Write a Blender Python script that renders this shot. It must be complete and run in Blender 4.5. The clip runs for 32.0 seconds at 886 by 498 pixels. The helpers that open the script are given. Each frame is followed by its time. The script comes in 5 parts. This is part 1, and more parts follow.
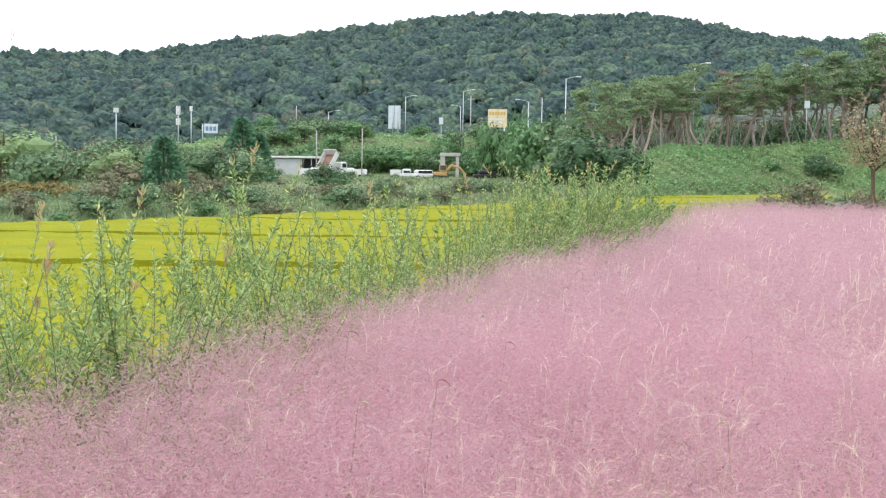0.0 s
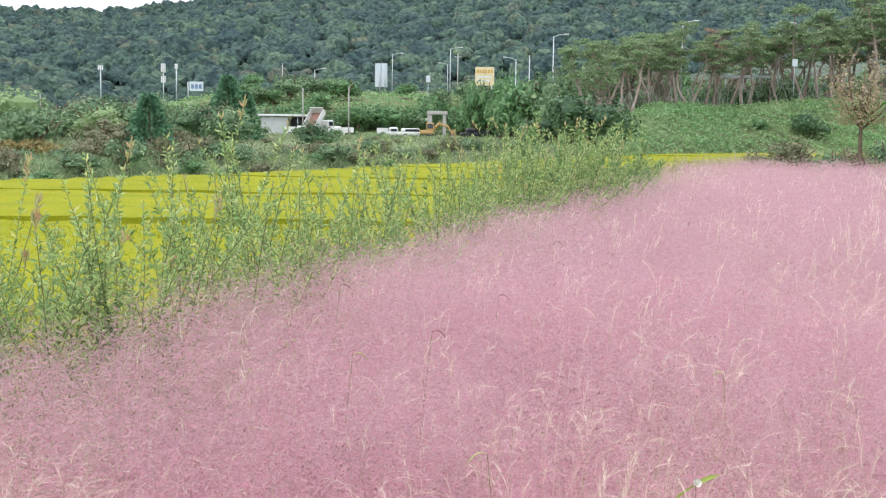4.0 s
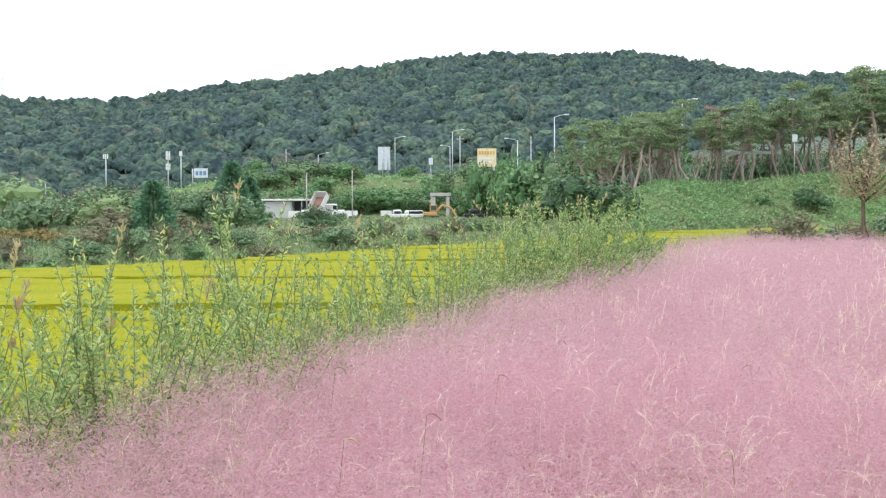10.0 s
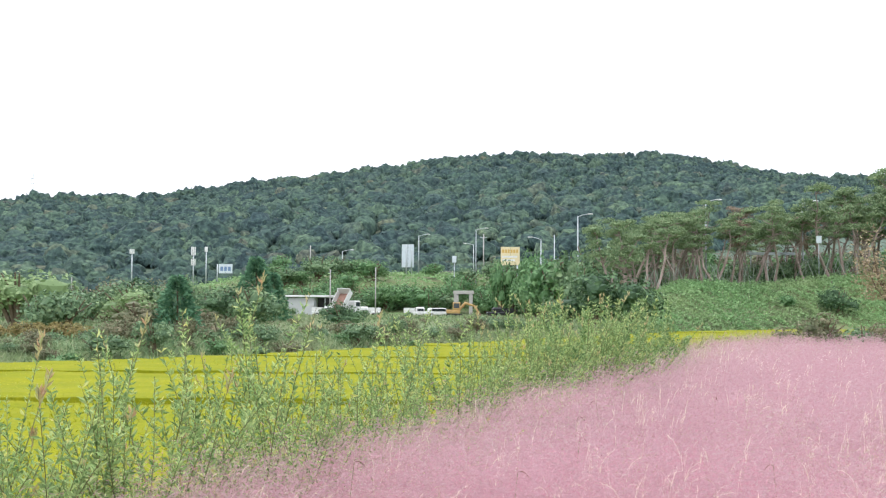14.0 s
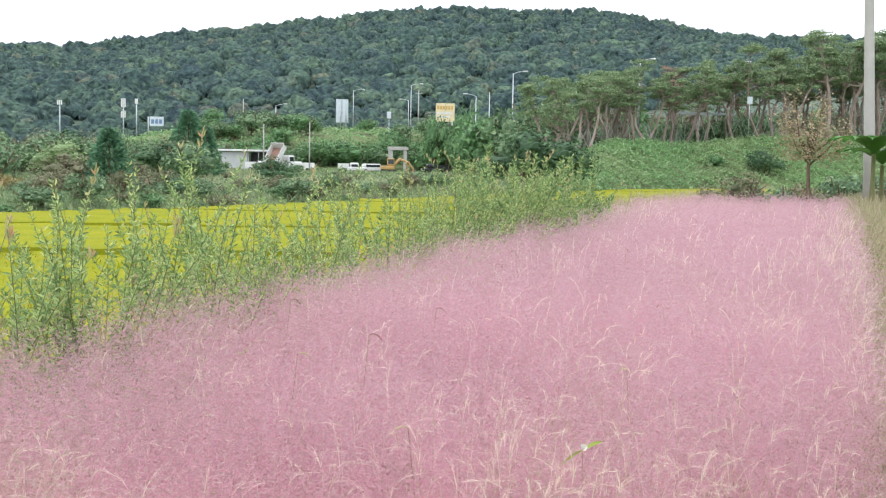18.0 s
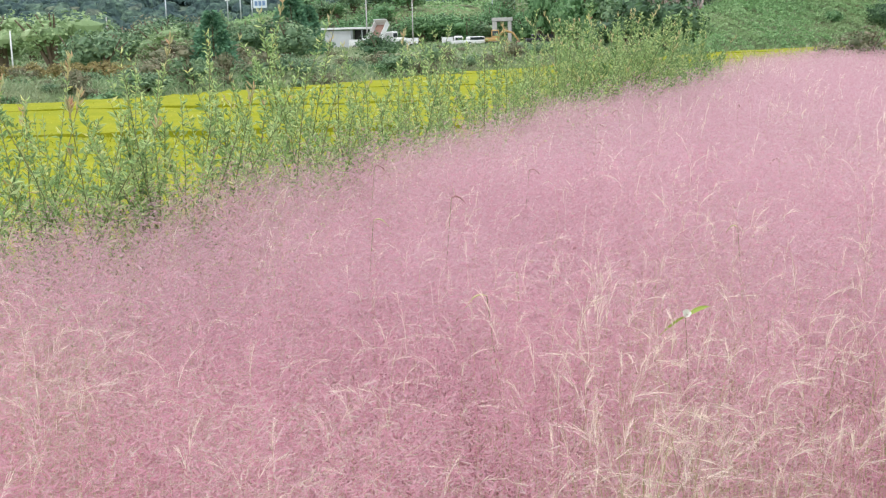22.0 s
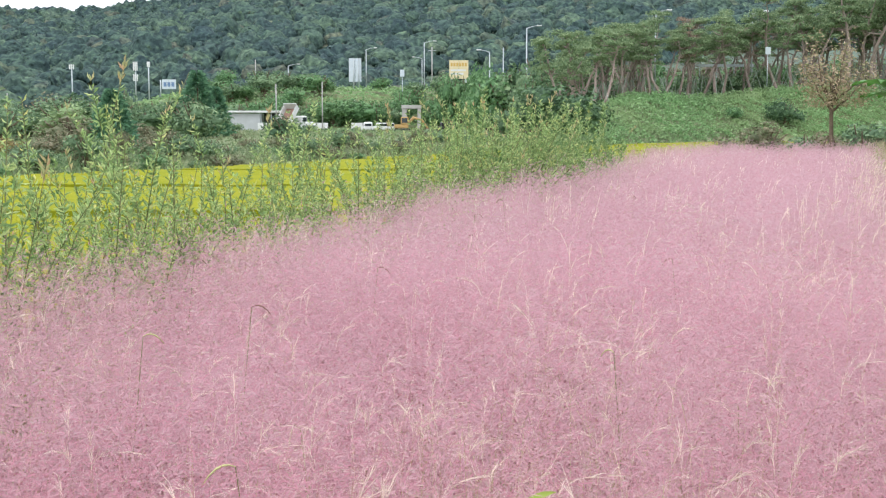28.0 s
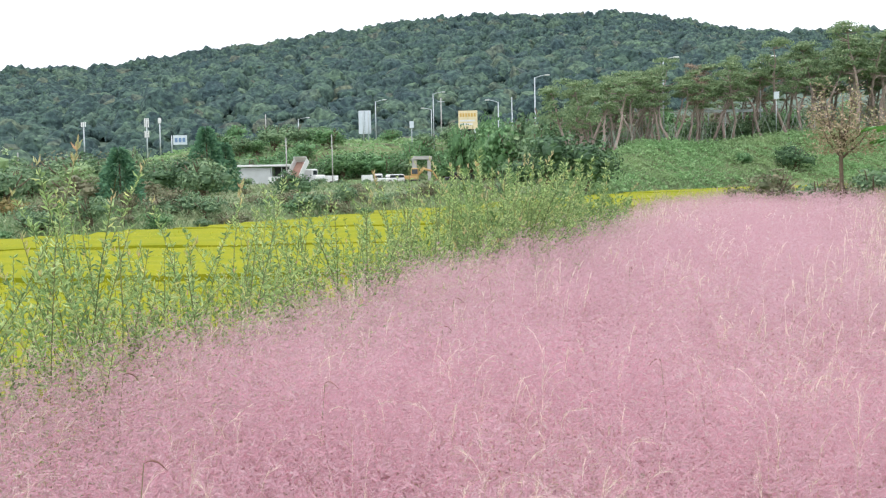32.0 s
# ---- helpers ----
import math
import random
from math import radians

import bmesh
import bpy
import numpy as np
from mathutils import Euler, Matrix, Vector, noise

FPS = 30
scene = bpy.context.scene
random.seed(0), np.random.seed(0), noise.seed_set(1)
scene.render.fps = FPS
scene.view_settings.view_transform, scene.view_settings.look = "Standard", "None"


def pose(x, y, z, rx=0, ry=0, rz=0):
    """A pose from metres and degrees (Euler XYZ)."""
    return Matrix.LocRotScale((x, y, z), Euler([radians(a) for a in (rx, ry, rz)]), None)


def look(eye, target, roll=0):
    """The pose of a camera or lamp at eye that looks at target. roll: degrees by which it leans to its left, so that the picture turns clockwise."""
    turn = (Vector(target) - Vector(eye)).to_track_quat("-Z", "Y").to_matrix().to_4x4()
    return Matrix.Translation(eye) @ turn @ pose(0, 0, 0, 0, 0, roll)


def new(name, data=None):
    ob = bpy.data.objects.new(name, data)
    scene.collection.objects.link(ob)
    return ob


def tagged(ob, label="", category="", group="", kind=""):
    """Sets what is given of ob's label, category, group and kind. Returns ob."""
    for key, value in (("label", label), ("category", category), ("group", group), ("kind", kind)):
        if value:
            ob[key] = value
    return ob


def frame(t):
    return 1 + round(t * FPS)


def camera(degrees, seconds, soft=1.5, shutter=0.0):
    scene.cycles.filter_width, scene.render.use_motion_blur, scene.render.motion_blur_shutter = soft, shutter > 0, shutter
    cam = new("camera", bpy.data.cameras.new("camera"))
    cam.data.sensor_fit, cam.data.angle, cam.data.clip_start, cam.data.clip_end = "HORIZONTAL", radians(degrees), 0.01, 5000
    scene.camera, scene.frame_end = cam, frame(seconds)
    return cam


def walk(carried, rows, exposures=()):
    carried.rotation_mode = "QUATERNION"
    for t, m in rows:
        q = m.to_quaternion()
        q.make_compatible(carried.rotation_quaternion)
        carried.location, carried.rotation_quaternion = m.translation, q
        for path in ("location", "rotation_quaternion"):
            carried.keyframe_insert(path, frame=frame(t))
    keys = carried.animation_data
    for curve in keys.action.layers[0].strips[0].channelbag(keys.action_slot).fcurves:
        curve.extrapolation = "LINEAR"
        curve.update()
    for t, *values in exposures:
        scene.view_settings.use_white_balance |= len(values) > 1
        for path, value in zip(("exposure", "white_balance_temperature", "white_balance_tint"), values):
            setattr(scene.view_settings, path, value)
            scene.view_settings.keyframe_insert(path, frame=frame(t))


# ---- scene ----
import collections

cam = camera(40.94, 32.0, soft=1.25)

# seconds, place, turn to the left, tilt up, lean
PATH = [
    (0.0, -0.010, 0.275, 1.663, -0.33, -3.66, 0.82),
    (0.5, -0.012, 0.287, 1.669, 0.01, -1.97, 0.79),
    (1.0, -0.011, 0.292, 1.674, 0.37, -1.23, 0.71),
    (1.5, -0.013, 0.295, 1.665, 0.43, -1.51, 0.70),
    (2.0, -0.015, 0.295, 1.661, 0.27, -2.24, 0.79),
    (2.5, -0.017, 0.299, 1.660, -0.06, -3.01, 0.78),
    (3.0, -0.025, 0.291, 1.654, -0.28, -3.70, 0.77),
    (3.5, -0.031, 0.306, 1.646, -0.53, -4.75, 0.85),
    (4.0, -0.034, 0.307, 1.632, -0.99, -5.64, 0.85),
    (4.5, -0.037, 0.296, 1.621, -1.74, -7.12, 1.06),
    (6.5, -0.044, 0.407, 1.588, -3.38, -8.64, 0.97),
    (7.0, -0.045, 0.399, 1.583, -3.36, -8.49, 0.91),
    (7.5, -0.036, 0.390, 1.586, -2.32, -8.38, 0.47),
    (8.0, -0.026, 0.401, 1.611, -1.60, -5.16, 0.34),
    (8.5, -0.009, 0.389, 1.625, -0.85, -2.21, 0.14),
    (9.0, -0.002, 0.364, 1.628, -0.63, -1.91, 0.04),
    (9.5, 0.003, 0.408, 1.618, -0.62, -1.69, -0.17),
    (10.0, 0.007, 0.434, 1.613, -0.72, -1.72, -0.26),
    (10.5, -0.002, 0.421, 1.610, -0.77, -1.63, -0.18),
    (11.0, -0.002, 0.415, 1.611, -0.66, -1.83, -0.09),
    (11.5, 0.006, 0.416, 1.616, -0.62, -1.84, -0.11),
    (12.0, 0.014, 0.435, 1.631, -0.31, 0.36, -0.43),
    (12.5, 0.013, 0.410, 1.631, 0.08, 1.74, -0.46),
    (13.0, 0.006, 0.351, 1.639, 0.43, 3.24, -0.32),
    (13.5, 0.013, 0.401, 1.620, 0.67, 3.22, 0.09),
    (15.5, 0.022, 0.275, 1.580, -1.59, 2.01, 1.08),
    (16.0, 0.034, 0.106, 1.591, -2.52, 2.02, 1.01),
    (16.5, 0.044, -0.166, 1.608, -3.09, 1.84, 0.99),
    (17.0, 0.041, -0.273, 1.607, -3.64, 0.78, 0.94),
    (17.5, 0.047, -0.208, 1.592, -3.42, -3.17, 1.03),
    (18.0, 0.050, -0.164, 1.591, -2.84, -3.89, 0.99),
    (18.5, 0.045, -0.162, 1.596, -2.17, -4.31, 1.03),
    (19.0, 0.031, -0.154, 1.577, -1.73, -6.61, 0.88),
    (19.5, 0.016, -0.125, 1.528, -0.60, -10.87, 0.75),
    (20.0, 0.021, -0.081, 1.508, 0.30, -13.95, 0.15),
    (20.5, 0.070, 0.016, 1.481, 4.17, -14.54, -0.79),
    (21.0, 0.149, 0.099, 1.487, 4.31, -12.87, -0.96),
    (21.5, 0.165, 0.148, 1.501, 3.58, -11.25, -1.06),
    (22.0, 0.141, 0.209, 1.497, 2.53, -9.93, -1.59),
    (22.5, 0.113, 0.301, 1.473, -1.67, -7.73, -1.20),
    (23.0, 0.093, 0.342, 1.455, -1.78, -8.03, -0.14),
    (23.5, 0.117, 0.410, 1.466, -0.60, -10.43, -0.25),
    (24.0, 0.183, 0.535, 1.483, 1.24, -6.75, -0.02),
    (24.5, 0.201, 0.560, 1.488, 1.45, -5.56, -0.19),
    (26.5, 0.269, 0.840, 1.432, 2.11, -5.03, -0.54),
    (27.0, 0.301, 0.926, 1.433, -1.20, -5.42, -0.32),
    (27.5, 0.331, 0.993, 1.431, -2.22, -5.69, -0.25),
    (28.0, 0.389, 1.088, 1.443, -1.99, -5.87, -0.06),
    (28.5, 0.433, 1.205, 1.414, -1.86, -8.28, 0.09),
    (29.0, 0.489, 1.244, 1.394, -1.54, -11.41, -0.20),
    (29.5, 0.498, 1.307, 1.408, -0.86, -11.34, -0.50),
    (30.0, 0.518, 1.450, 1.437, -0.87, -8.37, -0.47),
    (30.5, 0.559, 1.542, 1.457, -1.37, -8.39, -0.52),
    (31.0, 0.575, 1.594, 1.514, -1.73, -7.81, -0.58),
    (31.5, 0.572, 1.619, 1.601, -1.36, -6.56, -1.07),
    (32.0, 0.600, 1.570, 1.591, -1.38, -3.49, -1.16),
]


def held(x, y, z, yaw, pitch, roll):
    return pose(x, y, z, 90 + pitch, 0, yaw) @ pose(0, 0, 0, 0, 0, roll)


walk(cam, [(r[0], held(*r[1:])) for r in PATH], [(0, 0.69, 6150, 11), (32, 0.69, 6150, 11)])

# ---- sky and sun: a bright overcast day ----
world = bpy.data.worlds.new("overcast")
scene.world = world
world.use_nodes = True
wn, wl = world.node_tree.nodes, world.node_tree.links
sky = wn.new("ShaderNodeTexSky")
sky.sky_type = "NISHITA"
sky.sun_disc = False
sky.sun_elevation, sky.sun_rotation = radians(50), radians(200)
dim = wn.new("ShaderNodeMixRGB")
dim.blend_type = "MULTIPLY"
dim.inputs[0].default_value = 1.0
dim.inputs[2].default_value = (0.1, 0.1, 0.1, 1)
cloud_noise = wn.new("ShaderNodeTexNoise")
cloud_noise.inputs["Scale"].default_value = 2.2
cloud_noise.inputs["Detail"].default_value = 5
cloud_ramp = wn.new("ShaderNodeValToRGB")
cloud_ramp.color_ramp.elements[0].position, cloud_ramp.color_ramp.elements[1].position = 0.3, 0.7
cloud_ramp.color_ramp.elements[0].color = (0.98, 1.0, 1.04, 1)
cloud_ramp.color_ramp.elements[1].color = (1.16, 1.16, 1.17, 1)
cover = wn.new("ShaderNodeMixRGB")
cover.inputs[0].default_value = 0.93
wl.new(sky.outputs[0], dim.inputs[1])
wl.new(dim.outputs[0], cover.inputs[1])
wl.new(cloud_noise.outputs["Fac"], cloud_ramp.inputs[0])
wl.new(cloud_ramp.outputs[0], cover.inputs[2])
wl.new(cover.outputs[0], wn["Background"].inputs[0])
wn["Background"].inputs[1].default_value = 1.0
sun_data = bpy.data.lights.new("sun", "SUN")
sun_data.energy, sun_data.angle, sun_data.color = 0.9, radians(25), (1, 0.97, 0.92)
sun = new("sun", sun_data)
sun.matrix_world = look((0, 0, 60), (18, 32, 0))


# ---- materials ----
def mix_node(nt, a, b, fac):
    m = nt.nodes.new("ShaderNodeMixRGB")
    for sock, v in ((m.inputs[1], a), (m.inputs[2], b), (m.inputs[0], fac)):
        if hasattr(v, "is_linked"):
            nt.links.new(v, sock)
        elif isinstance(v, tuple):
            sock.default_value = (*v, 1)
        else:
            sock.default_value = v
    return m.outputs[0]


def noise_node(nt, scale, detail=3, coords="Object"):
    tc = nt.nodes.new("ShaderNodeTexCoord")
    n = nt.nodes.new("ShaderNodeTexNoise")
    n.inputs["Scale"].default_value, n.inputs["Detail"].default_value = scale, detail
    nt.links.new(tc.outputs[coords], n.inputs["Vector"])
    return n.outputs["Fac"]


def ramp_node(nt, fac, stops):
    r = nt.nodes.new("ShaderNodeValToRGB")
    e = r.color_ramp.elements
    while len(e) < len(stops):
        e.new(0.5)
    for k, (p, c) in zip(e, stops):
        k.position, k.color = p, (*c, 1)
    nt.links.new(fac, r.inputs[0])
    return r.outputs[0]


def surface(name, a, b, scale=4.0, rough=0.7, metal=0.0, bump=0.15, fine=40.0, c=None):
    """Two colours mottled at two scales, with fine relief."""
    m = bpy.data.materials.new(name)
    m.use_nodes = True
    nt = m.node_tree
    bsdf = nt.nodes["Principled BSDF"]
    col = ramp_node(nt, noise_node(nt, scale, 4), [(0.3, a), (0.7, b)])
    col = mix_node(nt, col, c or tuple(0.8 * v for v in a), ramp_node(nt, noise_node(nt, fine, 2), [(0.35, (0, 0, 0)), (0.8, (0.6, 0.6, 0.6))]))
    nt.links.new(col, bsdf.inputs["Base Color"])
    bsdf.inputs["Roughness"].default_value, bsdf.inputs["Metallic"].default_value = rough, metal
    if bump:
        bn = nt.nodes.new("ShaderNodeBump")
        bn.inputs["Strength"].default_value = bump
        nt.links.new(noise_node(nt, fine, 3), bn.inputs["Height"])
        nt.links.new(bn.outputs[0], bsdf.inputs["Normal"])
    return m


def leafy(name, stops, patch=None, patch_scale=0.5, through_light=0.3, rough=0.6, bump_scale=0.0, even=0.0, solid=1.0):
    """Leaves or blades: a colour for each piece, broad patches, and some light passing through; solid below one for hair-fine heads."""
    m = bpy.data.materials.new(name)
    m.use_nodes = True
    nt = m.node_tree
    bsdf = nt.nodes["Principled BSDF"]
    geo = nt.nodes.new("ShaderNodeNewGeometry")
    col = ramp_node(nt, geo.outputs["Random Per Island"], stops)
    if patch:
        col = mix_node(nt, col, patch, ramp_node(nt, noise_node(nt, patch_scale, 4), [(0.4, (even, even, even)), (0.68, (0.75, 0.75, 0.75))]))
    nt.links.new(col, bsdf.inputs["Base Color"])
    bsdf.inputs["Roughness"].default_value = rough
    bsdf.inputs["Specular IOR Level"].default_value = 0.25
    if bump_scale:
        bn = nt.nodes.new("ShaderNodeBump")
        bn.inputs["Strength"].default_value, bn.inputs["Distance"].default_value = 0.6, 0.6 / bump_scale
        nt.links.new(noise_node(nt, bump_scale, 3), bn.inputs["Height"])
        nt.links.new(bn.outputs[0], bsdf.inputs["Normal"])
    if through_light:
        tr = nt.nodes.new("ShaderNodeBsdfTranslucent")
        nt.links.new(col, tr.inputs["Color"])
        mx = nt.nodes.new("ShaderNodeMixShader")
        mx.inputs[0].default_value = through_light
        nt.links.new(bsdf.outputs[0], mx.inputs[1])
        nt.links.new(tr.outputs[0], mx.inputs[2])
        nt.links.new(mx.outputs[0], nt.nodes["Material Output"].inputs["Surface"])
        if solid < 1:
            clear = nt.nodes.new("ShaderNodeBsdfTransparent")
            airy = nt.nodes.new("ShaderNodeMixShader")
            airy.inputs[0].default_value = solid
            nt.links.new(clear.outputs[0], airy.inputs[1])
            nt.links.new(mx.outputs[0], airy.inputs[2])
            nt.links.new(airy.outputs[0], nt.nodes["Material Output"].inputs["Surface"])
    return m


def forest(name, stops, patch):
    """Far tree crowns: a tone for each tree, broad patches, and each leaf clump's lit top and shaded gaps painted into
    the colour.
    """
    m = leafy(name, stops, patch, 0.05, 0.1, 0.95)
    nt = m.node_tree
    bsdf = nt.nodes["Principled BSDF"]
    tone = bsdf.inputs["Base Color"].links[0].from_socket
    # Dark gaps and bright tops painted in, on the same noise as the relief.
    clump_shade = ramp_node(nt, noise_node(nt, 0.55, 5), [(0.36, (0.42, 0.46, 0.53)), (0.54, (0.93, 0.95, 0.97)), (0.7, (1.5, 1.5, 1.3))])
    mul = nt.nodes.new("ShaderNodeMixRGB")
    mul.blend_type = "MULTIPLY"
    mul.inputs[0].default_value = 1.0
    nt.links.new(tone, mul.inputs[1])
    nt.links.new(clump_shade, mul.inputs[2])
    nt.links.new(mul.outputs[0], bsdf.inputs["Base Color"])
    bn = nt.nodes.new("ShaderNodeBump")
    bn.inputs["Strength"].default_value, bn.inputs["Distance"].default_value = 1.0, 2.0
    nt.links.new(noise_node(nt, 0.55, 5), bn.inputs["Height"])
    nt.links.new(bn.outputs[0], bsdf.inputs["Normal"])
    return m


M = {}
M["soil"] = surface("soil", (0.2, 0.21, 0.1), (0.13, 0.2, 0.07), 0.3, 0.95, 0, 0.6, 6, (0.09, 0.13, 0.05))
M["muhly"] = leafy("muhly_panicle", [(0.0, (0.57, 0.245, 0.315)), (0.25, (0.66, 0.345, 0.41)), (0.6, (0.72, 0.44, 0.485)), (0.9, (0.78, 0.565, 0.58)), (1.0, (0.84, 0.73, 0.66))], (0.62, 0.285, 0.365), 1.2, 0.48, 0.8, 0.0, 0.1, 0.68)
# Same heads as muhly; the softening of distance is put into paler, narrower tones.
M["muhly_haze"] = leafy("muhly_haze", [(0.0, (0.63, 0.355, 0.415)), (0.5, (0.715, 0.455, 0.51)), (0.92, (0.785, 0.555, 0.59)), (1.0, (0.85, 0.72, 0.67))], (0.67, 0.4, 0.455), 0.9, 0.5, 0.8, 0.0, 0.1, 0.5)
M["muhly_blade"] = leafy("muhly_blade", [(0.0, (0.4, 0.185, 0.22)), (0.5, (0.51, 0.265, 0.305)), (0.85, (0.58, 0.35, 0.365)), (1.0, (0.44, 0.37, 0.23))], None, 1, 0.4)
M["dry_haze"] = leafy("dry_haze", [(0.0, (0.46, 0.34, 0.27)), (0.5, (0.63, 0.5, 0.42)), (1.0, (0.82, 0.71, 0.62))], None, 1, 0.45, 0.8, 0.0, 0.0, 0.55)
M["plume"] = leafy("dry_plume", [(0.0, (0.64, 0.48, 0.42)), (0.5, (0.76, 0.64, 0.54)), (1.0, (0.84, 0.76, 0.64))], None, 1, 0.3)
M["stalk"] = leafy("grass_stalk", [(0.0, (0.2, 0.11, 0.1)), (0.4, (0.3, 0.28, 0.12)), (1.0, (0.55, 0.48, 0.26))], None, 1, 0.2)
M["verge"] = leafy("verge_grass", [(0.0, (0.22, 0.25, 0.11)), (0.4, (0.43, 0.36, 0.23)), (1.0, (0.62, 0.51, 0.37))], (0.27, 0.29, 0.14), 0.6, 0.3)
M["tuft"] = leafy("tuft_blade", [(0.0, (0.28, 0.28, 0.13)), (0.5, (0.44, 0.39, 0.23)), (1.0, (0.68, 0.58, 0.44))], None, 1, 0.3)
M["willow"] = leafy("willow_leaf", [(0.0, (0.14, 0.24, 0.09)), (0.5, (0.34, 0.475, 0.185)), (0.9, (0.51, 0.6, 0.26)), (1.0, (0.68, 0.63, 0.22))], None, 1, 0.3, 0.55)
M["young"] = leafy("young_leaf", [(0.0, (0.56, 0.36, 0.22)), (0.4, (0.56, 0.46, 0.24)), (1.0, (0.48, 0.52, 0.26))], None, 1, 0.35, 0.5)
# Same willow leaves, shade put into the colour where far shoots catch much sky.
M["thicket"] = leafy("willow_leaf_shaded", [(0.0, (0.1, 0.19, 0.07)), (0.5, (0.25, 0.38, 0.15)), (0.9, (0.45, 0.55, 0.26)), (1.0, (0.62, 0.6, 0.2))], None, 1, 0.3, 0.5)
M["under"] = leafy("undergrowth_leaf", [(0.0, (0.16, 0.26, 0.09)), (0.6, (0.3, 0.4, 0.15)), (1.0, (0.52, 0.52, 0.16))], None, 1, 0.3, 0.5)
M["bark"] = surface("bark", (0.12, 0.09, 0.06), (0.2, 0.15, 0.1), 6, 0.9, 0, 0.4, 40)
M["pinebark"] = surface("pine_bark", (0.25, 0.185, 0.155), (0.36, 0.3, 0.265), 1.2, 0.9, 0, 0.4, 9)
M["greenstem"] = surface("green_stem", (0.12, 0.16, 0.05), (0.2, 0.17, 0.07), 5, 0.7, 0, 0.1, 60)
M["rice"] = leafy("ripe_rice", [(0.0, (0.21, 0.225, 0.004)), (0.5, (0.285, 0.29, 0.006)), (1.0, (0.37, 0.355, 0.02))], (0.23, 0.265, 0.006), 0.25, 0.5)
# Brighter copy of the rice for far ears; their highlights are put into colour.
M["rice_ear"] = leafy("rice_ear", [(0.0, (0.36, 0.36, 0.02)), (0.5, (0.46, 0.45, 0.04)), (1.0, (0.58, 0.55, 0.1))], None, 1, 0.0)
M["rice_mass"] = surface("rice_stand", (0.31, 0.305, 0.012), (0.225, 0.25, 0.008), 0.6, 0.9, 0, 1.0, 14, (0.14, 0.165, 0.01))
M["rice_mass"].node_tree.nodes["Principled BSDF"].inputs["Specular IOR Level"].default_value = 0.08
M["bundgrass"] = leafy("bund_grass_blade", [(0.0, (0.24, 0.26, 0.06)), (0.6, (0.36, 0.36, 0.08)), (1.0, (0.48, 0.44, 0.15))], None, 1, 0.3)
M["weed"] = leafy("weed_leaf", [(0.0, (0.12, 0.19, 0.09)), (0.6, (0.2, 0.32, 0.15)), (1.0, (0.38, 0.42, 0.24))], (0.32, 0.32, 0.2), 0.1, 0.25)
M["vine"] = leafy("vine_leaf", [(0.0, (0.075, 0.165, 0.07)), (0.6, (0.135, 0.265, 0.11)), (1.0, (0.22, 0.37, 0.165))], (0.185, 0.275, 0.125), 0.12, 0.2, 0.6, 5.0)
M["slope_vine"] = leafy("slope_vine_leaf", [(0.0, (0.17, 0.3, 0.125)), (0.6, (0.25, 0.42, 0.185)), (1.0, (0.37, 0.54, 0.26))], (0.33, 0.42, 0.21), 0.12, 0.3)
M["bush"] = leafy("bush_leaf", [(0.0, (0.1, 0.17, 0.09)), (0.6, (0.17, 0.265, 0.14)), (1.0, (0.28, 0.38, 0.2))], None, 1, 0.2, 0.6, 5.0)
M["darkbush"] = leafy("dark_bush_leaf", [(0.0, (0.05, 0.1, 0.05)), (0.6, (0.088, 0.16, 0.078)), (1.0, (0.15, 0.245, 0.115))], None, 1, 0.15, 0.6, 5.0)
M["brownbush"] = leafy("brown_bush_leaf", [(0.0, (0.12, 0.14, 0.075)), (0.6, (0.2, 0.21, 0.12)), (1.0, (0.3, 0.26, 0.17))], None, 1, 0.2, 0.6, 5.0)
M["palebush"] = leafy("pale_willow_leaf", [(0.0, (0.17, 0.26, 0.11)), (0.6, (0.28, 0.39, 0.18)), (1.0, (0.42, 0.52, 0.28))], None, 1, 0.25, 0.6, 5.0)
M["ochrebush"] = leafy("ochre_hedge_leaf", [(0.0, (0.2, 0.18, 0.07)), (0.6, (0.34, 0.285, 0.11)), (1.0, (0.46, 0.36, 0.17))], None, 1, 0.25, 0.6, 5.0)
M["conifer"] = leafy("conifer_needle", [(0.0, (0.08, 0.18, 0.11)), (0.7, (0.13, 0.27, 0.15)), (1.0, (0.2, 0.36, 0.19))], None, 1, 0.25)
M["pine"] = leafy("pine_needle", [(0.0, (0.12, 0.19, 0.095)), (0.6, (0.2, 0.285, 0.145)), (1.0, (0.34, 0.41, 0.22))], None, 1, 0.25, 0.7, 6.0)
M["redpine"] = leafy("withered_needle", [(0.0, (0.22, 0.16, 0.12)), (1.0, (0.33, 0.25, 0.18))], None, 1, 0.15)
# Tones leaned towards blue: the haze of distance is put into the colour.
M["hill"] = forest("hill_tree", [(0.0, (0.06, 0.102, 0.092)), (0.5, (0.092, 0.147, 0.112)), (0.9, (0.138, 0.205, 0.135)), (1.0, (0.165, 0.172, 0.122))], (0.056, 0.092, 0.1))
M["prop"] = surface("prop_pole", (0.24, 0.3, 0.24), (0.34, 0.36, 0.3), 2, 0.6, 0, 0.05, 20)
M["white_paint"] = surface("white_paint", (0.75, 0.76, 0.76), (0.62, 0.63, 0.62), 1.5, 0.4, 0, 0.03, 20, (0.5, 0.48, 0.44))
M["galvanised"] = surface("galvanised_steel", (0.5, 0.54, 0.56), (0.42, 0.46, 0.48), 2, 0.45, 0.4, 0.03, 30)
M["sign_back"] = surface("sign_back", (0.6, 0.66, 0.7), (0.52, 0.58, 0.62), 1.2, 0.5, 0.1, 0.02, 20)
